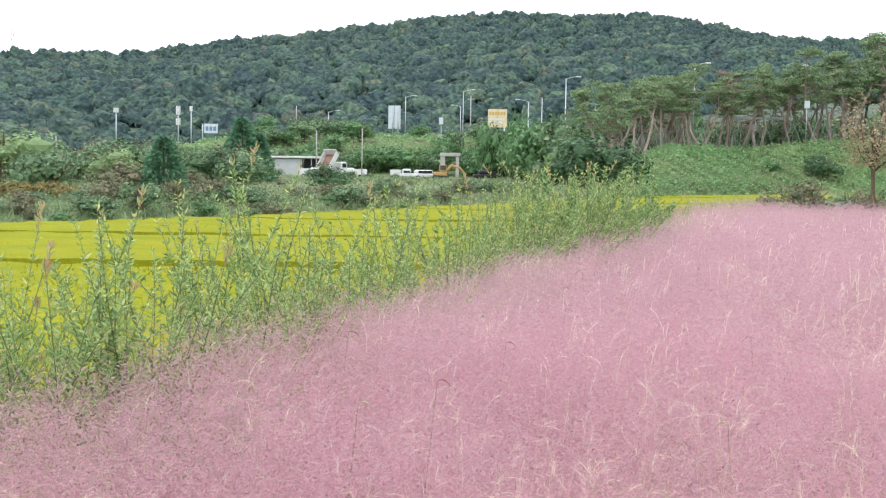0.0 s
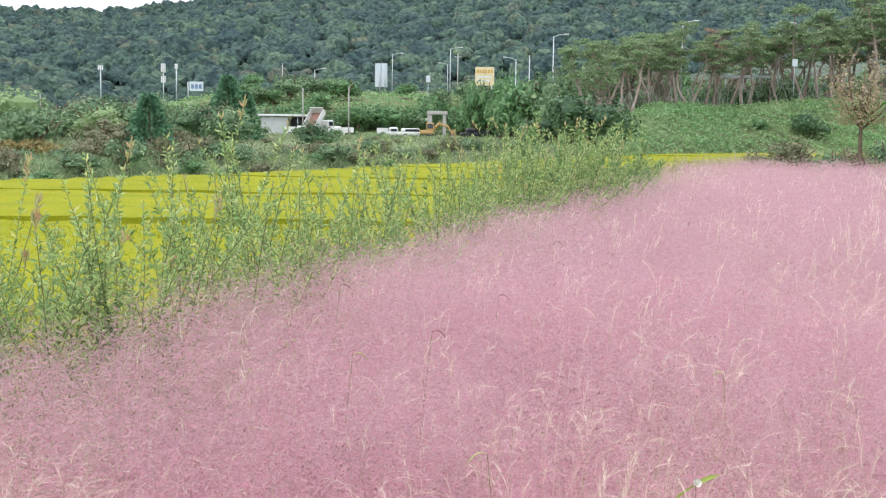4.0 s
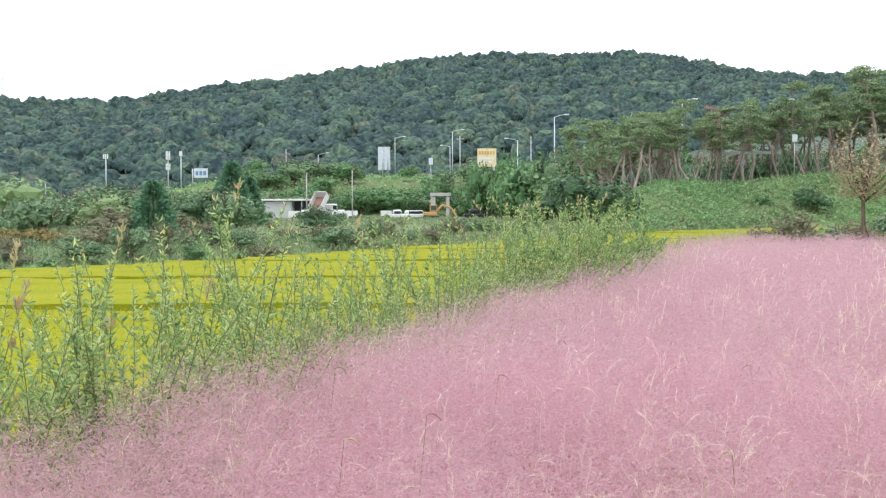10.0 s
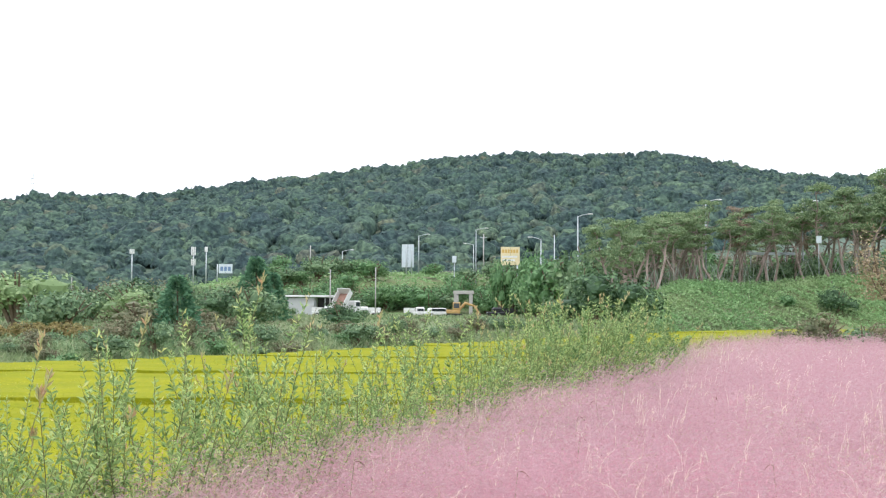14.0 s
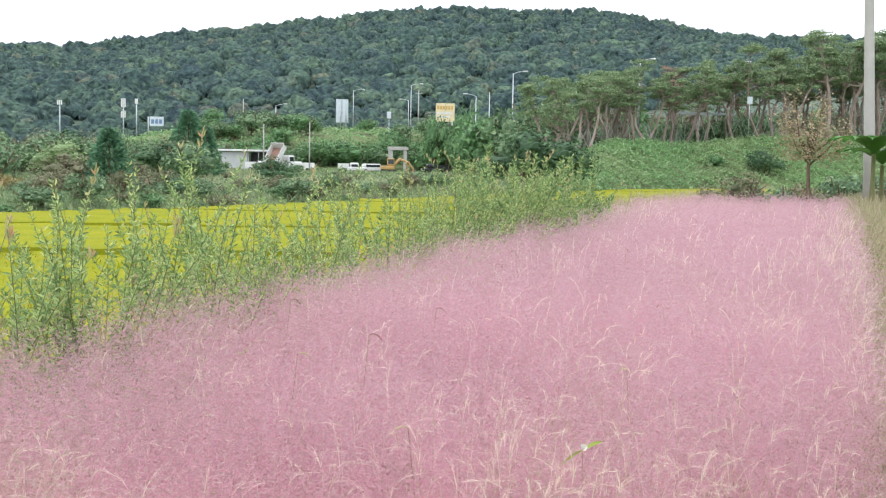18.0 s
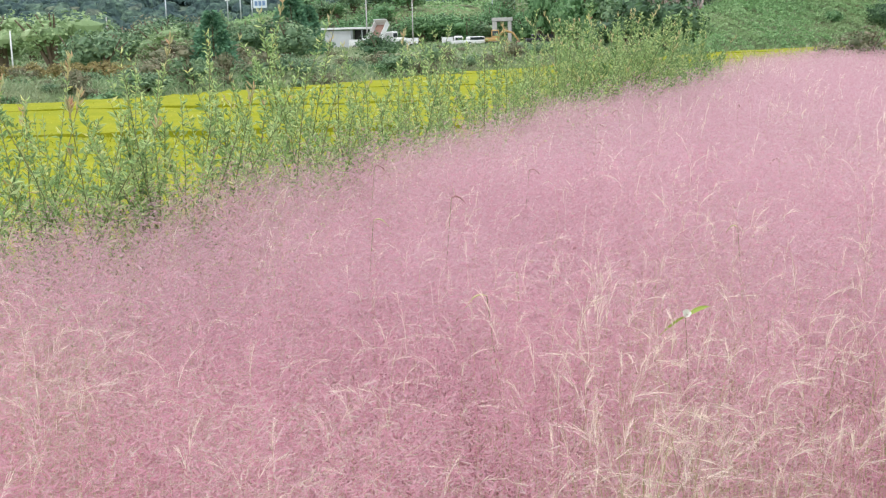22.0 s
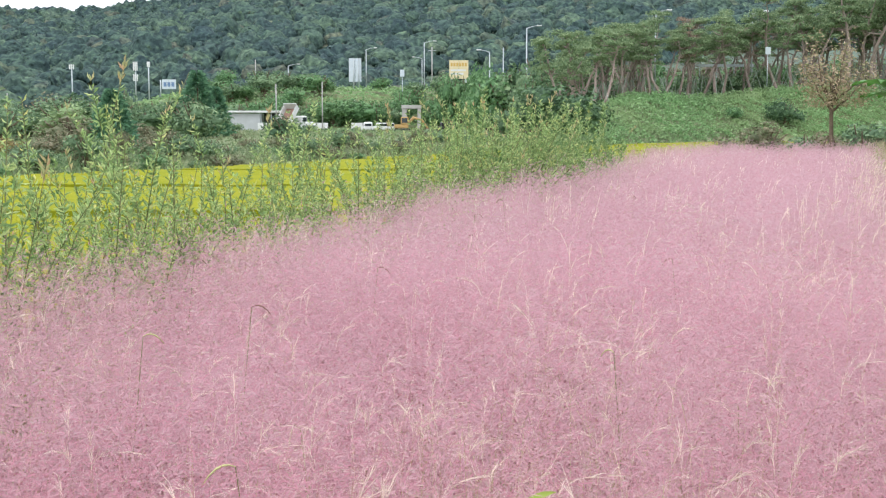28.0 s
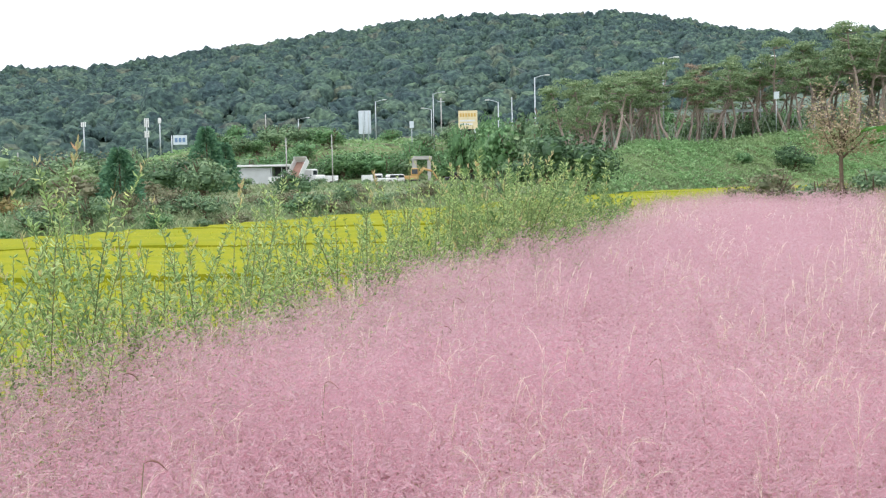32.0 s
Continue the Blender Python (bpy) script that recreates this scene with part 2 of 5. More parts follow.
M["concrete"] = surface("concrete", (0.48, 0.46, 0.44), (0.36, 0.35, 0.33), 1.2, 0.9, 0, 0.2, 14)
M["yellow"] = surface("cream_board", (0.74, 0.64, 0.4), (0.66, 0.56, 0.32), 1.0, 0.5, 0, 0.02, 20)
M["digger"] = surface("digger_paint", (0.52, 0.33, 0.12), (0.42, 0.27, 0.11), 2, 0.45, 0, 0.03, 20)
M["rust"] = surface("rusty_steel", (0.3, 0.18, 0.14), (0.22, 0.12, 0.09), 2, 0.8, 0.2, 0.2, 14)
M["black"] = surface("black_paint", (0.02, 0.02, 0.025), (0.035, 0.035, 0.04), 2, 0.35, 0, 0.02, 20)
M["rubber"] = surface("rubber", (0.02, 0.02, 0.02), (0.035, 0.035, 0.03), 6, 0.85, 0, 0.1, 30)
M["glass"] = surface("dark_glass", (0.03, 0.04, 0.045), (0.05, 0.06, 0.065), 2, 0.08, 0, 0.0, 20)
M["shed_wall"] = surface("shed_wall", (0.5, 0.52, 0.53), (0.42, 0.43, 0.43), 0.8, 0.7, 0.1, 0.1, 9)
M["banana"] = leafy("banana_leaf", [(0.0, (0.06, 0.2, 0.03)), (1.0, (0.16, 0.38, 0.07))], None, 1, 0.35, 0.35)
M["petal"] = surface("white_petal", (0.8, 0.8, 0.74), (0.7, 0.7, 0.6), 20, 0.6, 0, 0.05, 60)
M["seedhead"] = surface("seed_head", (0.16, 0.08, 0.06), (0.26, 0.14, 0.1), 60, 0.9, 0, 0.3, 200)
M["foxtail"] = surface("foxtail_head", (0.42, 0.44, 0.18), (0.54, 0.52, 0.26), 60, 0.9, 0, 0.3, 200)


# ---- building helpers ----
def hold(name, place, label, category, group="", rz=0.0, kind=""):
    ob = new(name)
    ob.matrix_basis = pose(*place, 0, 0, rz)
    return tagged(ob, label, category, group, kind)


def link(name, me, mat, parent=None, label=""):
    me.materials.append(mat)
    ob = new(name, me)
    if parent is not None:
        ob.parent = parent
    if label:
        ob["label"] = label
    return ob


def part(name, bm, mat, parent=None, label="", smooth=False):
    me = bpy.data.meshes.new(name)
    for f in bm.faces:
        f.smooth = smooth
    bm.to_mesh(me)
    bm.free()
    return link(name, me, mat, parent, label)


def tri_mesh(name, v, f, smooth=False):
    """A mesh from arrays of points and of triangles."""
    me = bpy.data.meshes.new(name)
    v, f = np.asarray(v, np.float32).reshape(-1, 3), np.asarray(f, np.int32).reshape(-1, 3)
    me.vertices.add(len(v))
    me.vertices.foreach_set("co", v.ravel())
    me.loops.add(f.size)
    me.loops.foreach_set("vertex_index", f.ravel())
    me.polygons.add(len(f))
    me.polygons.foreach_set("loop_start", np.arange(0, f.size, 3, dtype=np.int32))
    me.polygons.foreach_set("use_smooth", np.full(len(f), smooth))
    me.update(calc_edges=True)
    return me


def box(bm, lo, hi, bevel=0.0, m=None):
    g = bmesh.ops.create_cube(bm, size=1.0)["verts"]
    lo, hi = Vector(lo), Vector(hi)
    t = Matrix.Translation((lo + hi) / 2) @ Matrix.Diagonal((*(hi - lo), 1))
    bmesh.ops.transform(bm, matrix=(m @ t) if m else t, verts=g)
    if bevel:
        edges = list({e for v in g for e in v.link_edges})
        bmesh.ops.bevel(bm, geom=edges, offset=bevel, segments=1, affect="EDGES")


def tube(bm, points, radii, n=8):
    """A round bar through the points, with a radius at each."""
    rings, up = [], Vector((0.03, 0.99, 0.1))
    pts = [Vector(p) for p in points]
    for i, p in enumerate(pts):
        d = (pts[min(i + 1, len(pts) - 1)] - pts[max(i - 1, 0)]).normalized()
        a = d.cross(up if abs(d.dot(up)) < 0.95 else Vector((1, 0, 0))).normalized()
        b = d.cross(a)
        r = float(radii[i] if hasattr(radii, "__len__") else radii)
        rings.append([bm.verts.new(p + r * (math.cos(6.2832 * k / n) * a + math.sin(6.2832 * k / n) * b)) for k in range(n)])
    for r0, r1 in zip(rings, rings[1:]):
        for k in range(n):
            bm.faces.new((r0[k], r0[(k + 1) % n], r1[(k + 1) % n], r1[k]))
    bm.faces.new(rings[0][::-1])
    bm.faces.new(rings[-1])


def fresh():
    return bmesh.new()


def unit(a):
    return a / np.maximum(np.linalg.norm(a, axis=-1, keepdims=True), 1e-9)


def slivers(rng, base, way, length, width):
    """Thin pointed blades: points and triangles."""
    n = len(base)
    side = unit(np.cross(way, rng.normal(size=(n, 3))))
    half = side * (np.asarray(width).reshape(-1, 1) / 2)
    v = np.stack([base - half, base + half, base + way * np.asarray(length).reshape(-1, 1)], 1)
    return v.reshape(-1, 3), np.arange(3 * n).reshape(-1, 3)


def bent(rng, base, way, length, width, droop):
    """Blades of two lengths, the second bent down: points and triangles."""
    n = len(base)
    length, width = np.asarray(length).reshape(-1, 1), np.asarray(width).reshape(-1, 1)
    side = unit(np.cross(way, rng.normal(size=(n, 3)))) * width / 2
    mid = base + way * length * 0.55
    way2 = unit(way + np.array([0, 0, -1]) * np.asarray(droop).reshape(-1, 1))
    tip = mid + way2 * length * 0.45
    v = np.stack([base - side, base + side, mid - side * 0.8, mid + side * 0.8, tip], 1).reshape(-1, 3)
    k = np.arange(n)[:, None] * 5
    f = np.concatenate([k + [0, 1, 3], k + [0, 3, 2], k + [2, 3, 4]], 1).reshape(-1, 3)
    return v, f


def leaves(rng, base, way, length, width):
    """Lance-shaped leaves of four triangles."""
    n = len(base)
    length, width = np.asarray(length).reshape(-1, 1), np.asarray(width).reshape(-1, 1)
    side = unit(np.cross(way, rng.normal(size=(n, 3))))
    lift = np.cross(side, way)
    p = [base, base + way * length * 0.35 + side * width / 2, base + way * length * 0.35 - side * width / 2,
         base + way * length * 0.7 + side * width * 0.4 + lift * length * 0.04, base + way * length * 0.7 - side * width * 0.4 + lift * length * 0.04, base + way * length]
    v = np.stack(p, 1).reshape(-1, 3)
    k = np.arange(n)[:, None] * 6
    f = np.concatenate([k + [0, 1, 2], k + [1, 3, 4], k + [1, 4, 2], k + [3, 5, 4]], 1).reshape(-1, 3)
    return v, f


def leaflets(rng, base, way, length, width):
    """Small folded leaves of two triangles."""
    n = len(base)
    length, width = np.asarray(length).reshape(-1, 1), np.asarray(width).reshape(-1, 1)
    side = unit(np.cross(way, rng.normal(size=(n, 3))))
    lift = np.cross(side, way) * length * 0.15
    p = [base, base + way * length * 0.45 + side * width / 2 + lift, base + way * length, base + way * length * 0.45 - side * width / 2 + lift]
    k = np.arange(n)[:, None] * 4
    return np.stack(p, 1).reshape(-1, 3), np.concatenate([k + [0, 1, 2], k + [0, 2, 3]], 1).reshape(-1, 3)


def sprays(rng, p, out, size):
    """Leaf sprays that lie over a crown and face outwards: two triangles each."""
    n = len(p)
    size = np.asarray(size).reshape(-1, 1)
    face = unit(out + rng.normal(0, 0.45, (n, 3)))
    t1 = unit(np.cross(face, rng.normal(size=(n, 3))))
    t2 = np.cross(face, t1)
    v = np.stack([p - t1 * size * 0.5, p - t2 * size * 0.32, p + t1 * size * 0.6, p + t2 * size * 0.32 + face * size * 0.12], 1).reshape(-1, 3)
    k = np.arange(n)[:, None] * 4
    return v, np.concatenate([k + [0, 1, 2], k + [0, 2, 3]], 1).reshape(-1, 3)


def joined(pieces):
    vs, fs, at = [], [], 0
    for v, f in pieces:
        vs.append(v)
        fs.append(f + at)
        at += len(v)
    return np.concatenate(vs), np.concatenate(fs)


def ways(rng, n, up_lo=-0.2, up_hi=1.0):
    a, z = rng.uniform(0, 2 * np.pi, n), rng.uniform(up_lo, up_hi, n)
    h = np.sqrt(np.maximum(0, 1 - z * z))
    return np.stack([h * np.cos(a), h * np.sin(a), z], 1)


def soft_mesh(name, v, f, share=1.0):
    """A mesh of fine blades whose shading leans towards the sky, as a soft canopy takes its light."""
    n = np.cross(v[f[:, 1]] - v[f[:, 0]], v[f[:, 2]] - v[f[:, 0]])
    turn = (n * (np.array([0.2, 0.3, 1.55]) - v[f].mean(1))).sum(1) < 0
    f = np.where(turn[:, None], f[:, ::-1], f)
    n = unit(np.where(turn[:, None], -n, n))
    me = tri_mesh(name, v, f, True)
    at = np.zeros((len(v), 3))
    at[f.ravel()] = np.repeat(n, 3, axis=0)
    me.normals_split_custom_set_from_vertices(unit(at + [0, -0.4 * share, share]).tolist())
    return me


def ball(level):
    """Points and triangles of a round ball."""
    bm = fresh()
    bmesh.ops.create_icosphere(bm, subdivisions=level, radius=1.0)
    bm.verts.index_update()
    v = np.array([q.co[:] for q in bm.verts])
    f = np.array([[q.index for q in g.verts] for g in bm.faces])
    bm.free()
    return v, f


BALLS = {1: ball(1), 2: ball(2), 3: ball(3)}


def lumpy(rng, level, lobes, keen=9.0, deep=0.4, floor=-0.5):
    """A crown of rounded lobes with creases between them, open underneath."""
    v, f = BALLS[level]
    d = ways(rng, lobes, -0.35, 1.0)
    near = (v @ d.T).max(1)
    r = 1 - deep + deep * np.exp(keen * (near - 1)) + rng.normal(0, 0.025, len(v))
    keep = v[f].mean(1)[:, 2] > floor
    f = f[keep]
    used = np.unique(f)
    index = np.zeros(len(v), int)
    index[used] = np.arange(len(used))
    return (v * r[:, None])[used], index[f]


# ---- the lie of the land ----
def ease(a, b, v):
    t = np.clip((np.asarray(v, float) - a) / (b - a), 0, 1)
    return t * t * (3 - 2 * t)


def strip_left(y):
    return np.interp(y, [-40, 3.4, 4.4, 5.4, 7.5, 9.3, 12, 15, 18, 24, 30, 36, 54, 67, 90, 130], [-15.2, -1.8, -1.56, -1.3, -0.64, -0.03, 0.86, 1.85, 2.93, 4.75, 6.55, 8.6, 11.3, 19.3, 36, 62])


def strip_right(y):
    return np.interp(y, [0, 1.7, 2.9, 4.5, 40], [-0.62, 0.2, 1.32, 2.06, 16.1])


def rice_end(x):
    return np.interp(x, [-80, -25, -12, -7.5, -1.8, 5.6, 20, 34, 60], [22, 32, 38.5, 46, 60, 75, 106, 123, 134])


def ridge(az):
    """Height of the wooded ridge, as an angle, all along it."""
    return np.interp(az, [-60, -26, -22.8, -22, -21.2, -19.6, -16, -13.5, -10.8, -5.5, -3.2, 0.4, 2.9, 5, 9.6, 11, 12.8, 15.8, 18, 25, 40, 90],
                     [1.5, 2.2, 3.4, 4.3, 5.05, 5.4, 5.55, 5.7, 6.05, 6.6, 7.0, 7.4, 7.65, 7.55, 7.5, 7.3, 6.9, 6.25, 6.0, 5.8, 4.5, 2.0])


def height(x, y):
    x, y = np.asarray(x, float), np.asarray(y, float)
    az, r = np.degrees(np.arctan2(x, np.maximum(y, 0.01))), np.hypot(x, y)
    s = np.where(y > 0, y - rice_end(x), -50)
    low = -0.7 * ease(0.1, 2.4, strip_left(y) - x)
    past = -0.7 + 0.85 * ease(0, 4, s) + 0.45 * ease(10, 90, s)
    z = np.where(s > 0, np.maximum(low, past), low)
    side = ease(6.5, 11.5, az) * (y > 0)
    z = z + side * ((4.3 + 1.3 * ease(14, 19, az)) * ease(0.3, 19, s) + 3.0 * ease(24, 70, s))
    z = z + (y > 0) * ease(203, 236, y) * (8.0 - 3.5 * ease(-8, -14, az) - 4.5 * side)
    crest = 815 * np.tan(np.radians(0.993 * ridge(az))) - 10.8
    k = np.clip((r - 335) / 480, 0, 1)
    z = z + (y > 0) * crest * np.where(r < 815, k ** 1.1, np.maximum(0, 1 - (r - 815) / 900) ** 0.8)
    return z


def slope_spot(a, s):
    """A place in direction a, s metres past the far edge of the rice."""
    y = 110.0
    for _ in range(8):
        y = float(rice_end(y * math.tan(math.radians(a)))) + s
    return y * math.tan(math.radians(a)), y


def ground_at(x, y):
    return float(height(x, y))


az = np.radians(np.concatenate([np.arange(-32, 34, 0.4), np.arange(36, 328, 5.0)]))
rr = np.concatenate([[0.004], np.geomspace(0.5, 4500, 150)])
gx, gy = np.outer(rr, np.sin(az)), np.outer(rr, np.cos(az))
gz = height(gx, gy) + 0.02 * np.sin(gx * 3.1) * np.sin(gy * 2.3)
gz[0] = gz[0].mean()
na = len(az)
gv = np.stack([gx, gy, gz], -1).reshape(-1, 3)
i, j = np.meshgrid(np.arange(len(rr) - 1), np.arange(na), indexing="ij")
a, b, c, d = i * na + j, i * na + (j + 1) % na, (i + 1) * na + (j + 1) % na, (i + 1) * na + j
gf = np.concatenate([np.stack([a, c, b], -1).reshape(-1, 3), np.stack([a, d, c], -1).reshape(-1, 3)])
M["forest_floor"] = surface("forest_floor", (0.08, 0.125, 0.09), (0.1, 0.145, 0.1), 0.05, 0.95, 0, 0.5, 0.5, (0.05, 0.08, 0.055))
ground_mesh = tri_mesh("ground", gv, gf, True)
far_faces = (np.hypot(*gv[gf[:, 0], :2].T) > 255) & (gv[gf[:, 0], 1] > 0)
ground_mesh.polygons.foreach_set("material_index", far_faces.astype(np.int32))
ground = tagged(link("ground", ground_mesh, M["soil"]), "weedy brown and green open ground", "ground", kind="structure")
ground_mesh.materials.append(M["forest_floor"])


# ---- wooded hill ----
def crown_shape(rng, level, lobes, cards):
    """A broad tree crown: lobed dome with sprays of leaves standing off it. About one metre across."""
    v, f = lumpy(rng, level, lobes, rng.uniform(7, 12), rng.uniform(0.35, 0.5), -0.25)
    stretch = rng.uniform([0.85, 0.85, 0.75], [1.1, 1.1, 1.2])
    v = v * 0.5 * stretch
    k = rng.integers(len(v), size=cards)
    d = unit(v[k])
    nrm = unit(d + rng.normal(0, 0.5, (cards, 3)))
    t1 = unit(np.cross(nrm, rng.normal(size=(cards, 3))))
    t2 = np.cross(nrm, t1)
    half = rng.uniform(0.025, 0.06, (cards, 1))
    c = v[k] * rng.uniform(0.98, 1.1, (cards, 1))
    w = np.stack([c - t1 * half, c - t2 * half * 0.8, c + t1 * half * 1.2, c + t2 * half * 0.7], 1).reshape(-1, 3)
    q = np.arange(cards)[:, None] * 4
    return joined([(v, f), (w, np.concatenate([q + [0, 1, 2], q + [0, 2, 3]], 1).reshape(-1, 3))])


rng = np.random.default_rng(5)
crowns = [crown_shape(rng, 2 if q < 12 else 3, int(rng.integers(7, 12)), 16 if q < 12 else 40) for q in range(24)]
pieces = []
n_hill = 8000
h_az = rng.uniform(-25.5, 26.5, n_hill)
h_r = np.sqrt(rng.uniform(275**2, 824**2, n_hill))
hx, hy = h_r * np.sin(np.radians(h_az)), h_r * np.cos(np.radians(h_az))
hz = height(hx, hy)
seen_over = np.interp(h_az, [-26, -8, -6, 6, 9, 14, 27], [1.2, 1.3, 1.9, 1.9, 3.2, 4.3, 4.6])
in_view = np.degrees(np.arctan2(hz + 6, h_r)) > seen_over
for q in np.flatnonzero(in_view):
    v, f = crowns[q % 12 + (12 if h_r[q] > 735 else 0)]
    size = 9.6 * math.exp(rng.normal(0, 0.26 if h_r[q] < 690 else 0.16)) * np.interp(h_r[q], [275, 480], [0.5, 1.0])
    turn = rng.uniform(0, 6.28)
    cs, sn = math.cos(turn), math.sin(turn)
    w = np.stack([v[:, 0] * cs - v[:, 1] * sn, v[:, 0] * sn + v[:, 1] * cs, v[:, 2] * rng.uniform(0.8, 1.2)], 1) * size
    pieces.append((w + [hx[q], hy[q], hz[q] + 0.5 + rng.uniform(-1.0, 1.6)], f))
v, f = joined(pieces)
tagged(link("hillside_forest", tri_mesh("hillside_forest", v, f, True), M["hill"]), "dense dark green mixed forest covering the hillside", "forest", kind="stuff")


# ---- pink muhly grass field ----
rng = np.random.default_rng(11)


def field_points(rng, n, y0, y1, power):
    """Places in the strip, thinning with distance."""
    u = rng.uniform(0, 1, n)
    if power:
        y = ((1 - u) * y0 ** (1 - power) + u * y1 ** (1 - power)) ** (1 / (1 - power))
    else:
        y = y0 + u * (y1 - y0)
    y = y + np.where(y < 1.7, rng.normal(0, 0.12, n), 0)
    lo, hi = strip_left(y) - 0.05, strip_right(y)
    return lo + (hi - lo) * rng.uniform(0, 1, n), y


def tops(x, y):
    """Height of the grass heads, in soft waves."""
    edge = strip_right(y) - x
    return 0.86 + 0.05 * np.sin(1.7 * x + 0.6 * y) * np.sin(0.9 * y - 0.8 * x) + 0.03 * np.sin(5.1 * x + 2.3 * y) + 0.035 * np.sin(11.3 * x + 2.0 * np.sin(3 * y)) * np.sin(8.7 * y + 2.0 * np.sin(4 * x)) - 0.14 * (1 - ease(0, 0.4, edge))


def panicles(rng, culms_x, culms_y, per, scale, deep=0.42, wide=1.6):
    """Airy seed heads: fine branchlets off a leaning stalk."""
    n = len(culms_x)
    top = tops(culms_x, culms_y) + rng.normal(0, 0.05, n)
    lean = np.stack([rng.normal(0.05, 0.17, n), rng.normal(0, 0.15, n)], 1)
    q = np.repeat(np.arange(n), per)
    m = len(q)
    t = rng.beta(1.6, 1.2, m)
    h = top[q] - deep + deep * t
    base = np.stack([culms_x[q] + lean[q, 0] * h, culms_y[q] + lean[q, 1] * h, h], 1)
    base += rng.normal(0, 0.035, (m, 3)) * scale[q][:, None] ** 0.4
    way = ways(rng, m, -0.35, 0.95)
    way[:, 0] += 0.12
    way = unit(way)
    s = scale[q]
    return slivers(rng, base, way, rng.uniform(0.008, 0.03, m) * s**0.45, 0.00135 * wide * s**0.9 * rng.uniform(0.6, 1.5, m))


bits, far_bits = [], []
x, y = field_points(rng, 5600, 1.3, 3.2, 0)
bits.append(panicles(rng, x, y, 88, np.full(len(x), 0.78), 0.55))
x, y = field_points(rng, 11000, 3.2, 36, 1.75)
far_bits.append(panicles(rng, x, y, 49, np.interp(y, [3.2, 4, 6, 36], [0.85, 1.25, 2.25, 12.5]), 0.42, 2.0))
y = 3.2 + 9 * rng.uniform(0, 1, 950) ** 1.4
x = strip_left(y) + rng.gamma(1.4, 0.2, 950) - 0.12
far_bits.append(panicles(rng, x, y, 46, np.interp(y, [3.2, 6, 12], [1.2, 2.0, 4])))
x, y = field_points(rng, 2900, 3.1, 7.0, 0)
bits.append(panicles(rng, x, y, 60, np.interp(y, [3.1, 7.0], [0.92, 1.4]), 0.46))
v, f = joined(bits)
tagged(link("pink_muhly_grass", soft_mesh("pink_muhly_grass", v, f), M["muhly"]), "pink muhly grass in full flower at the near end of the bed", "grass", kind="stuff")
tagged(link("pink_muhly_haze", soft_mesh("pink_muhly_haze", *joined(far_bits), 1.6), M["muhly_haze"]), "pink muhly heads filling the long bed, evened and paled for distance", "grass", kind="stuff")

bits = []
x, y = field_points(rng, 27000, 1.0, 36, 1.4)
b = np.stack([x, y, np.zeros(len(x))], 1)
bits.append(bent(rng, b, unit(ways(rng, len(x), 0.6, 1.0)), rng.uniform(0.4, 0.76, len(x)), 0.0036 * np.maximum(1, y / 4.5), rng.uniform(0.2, 1.2, len(x))))
x, y = field_points(rng, 26000, 1.0, 36, 1.25)
b = np.stack([x, y, np.zeros(len(x))], 1)
bits.append(bent(rng, b, unit(ways(rng, len(x), 0.35, 0.95)), rng.uniform(0.3, 0.6, len(x)), 0.011 * np.maximum(1, y / 4.5), rng.uniform(0.2, 1.0, len(x))))
v, f = joined(bits)
tagged(link("muhly_foliage", tri_mesh("muhly_foliage", v, f), M["muhly_blade"]), "fine tan and green blades under the pink heads", "grass", kind="stuff")


DRY = np.array([(-0.95, 2.75, 0.13), (-0.62, 2.3, 0.13), (-0.2, 1.85, 0.1), (0.55, 2.15, 0.2), (0.66, 1.9, 0.14)])


def dry_spots(n):
    """Places in the patches where the heads have dried to beige."""
    k = rng.integers(len(DRY), size=n)
    return DRY[k, 0] + rng.normal(0, 1, n) * DRY[k, 2], DRY[k, 1] + rng.normal(0, 1, n) * DRY[k, 2]


x, y = dry_spots(850)
mx, my = field_points(rng, 26, 3.3, 11, 1.2)
k = rng.integers(26, size=330)
x, y = np.concatenate([x, mx[k] + rng.normal(0, 0.1, 330)]), np.concatenate([y, my[k] + rng.normal(0, 0.16, 330)])
ok = (x > strip_left(y) + 0.1) & (x < strip_right(y))
x, y = x[ok], y[ok]
v, f = panicles(rng, x, y, 64, np.interp(y, [1.3, 3.2, 6, 11], [0.78, 1.0, 2.0, 4.0]), 0.5)
tagged(link("dry_muhly_heads", soft_mesh("dry_muhly_heads", v, f), M["dry_haze"]), "muhly heads dried to beige among the pink ones", "grass", kind="stuff")


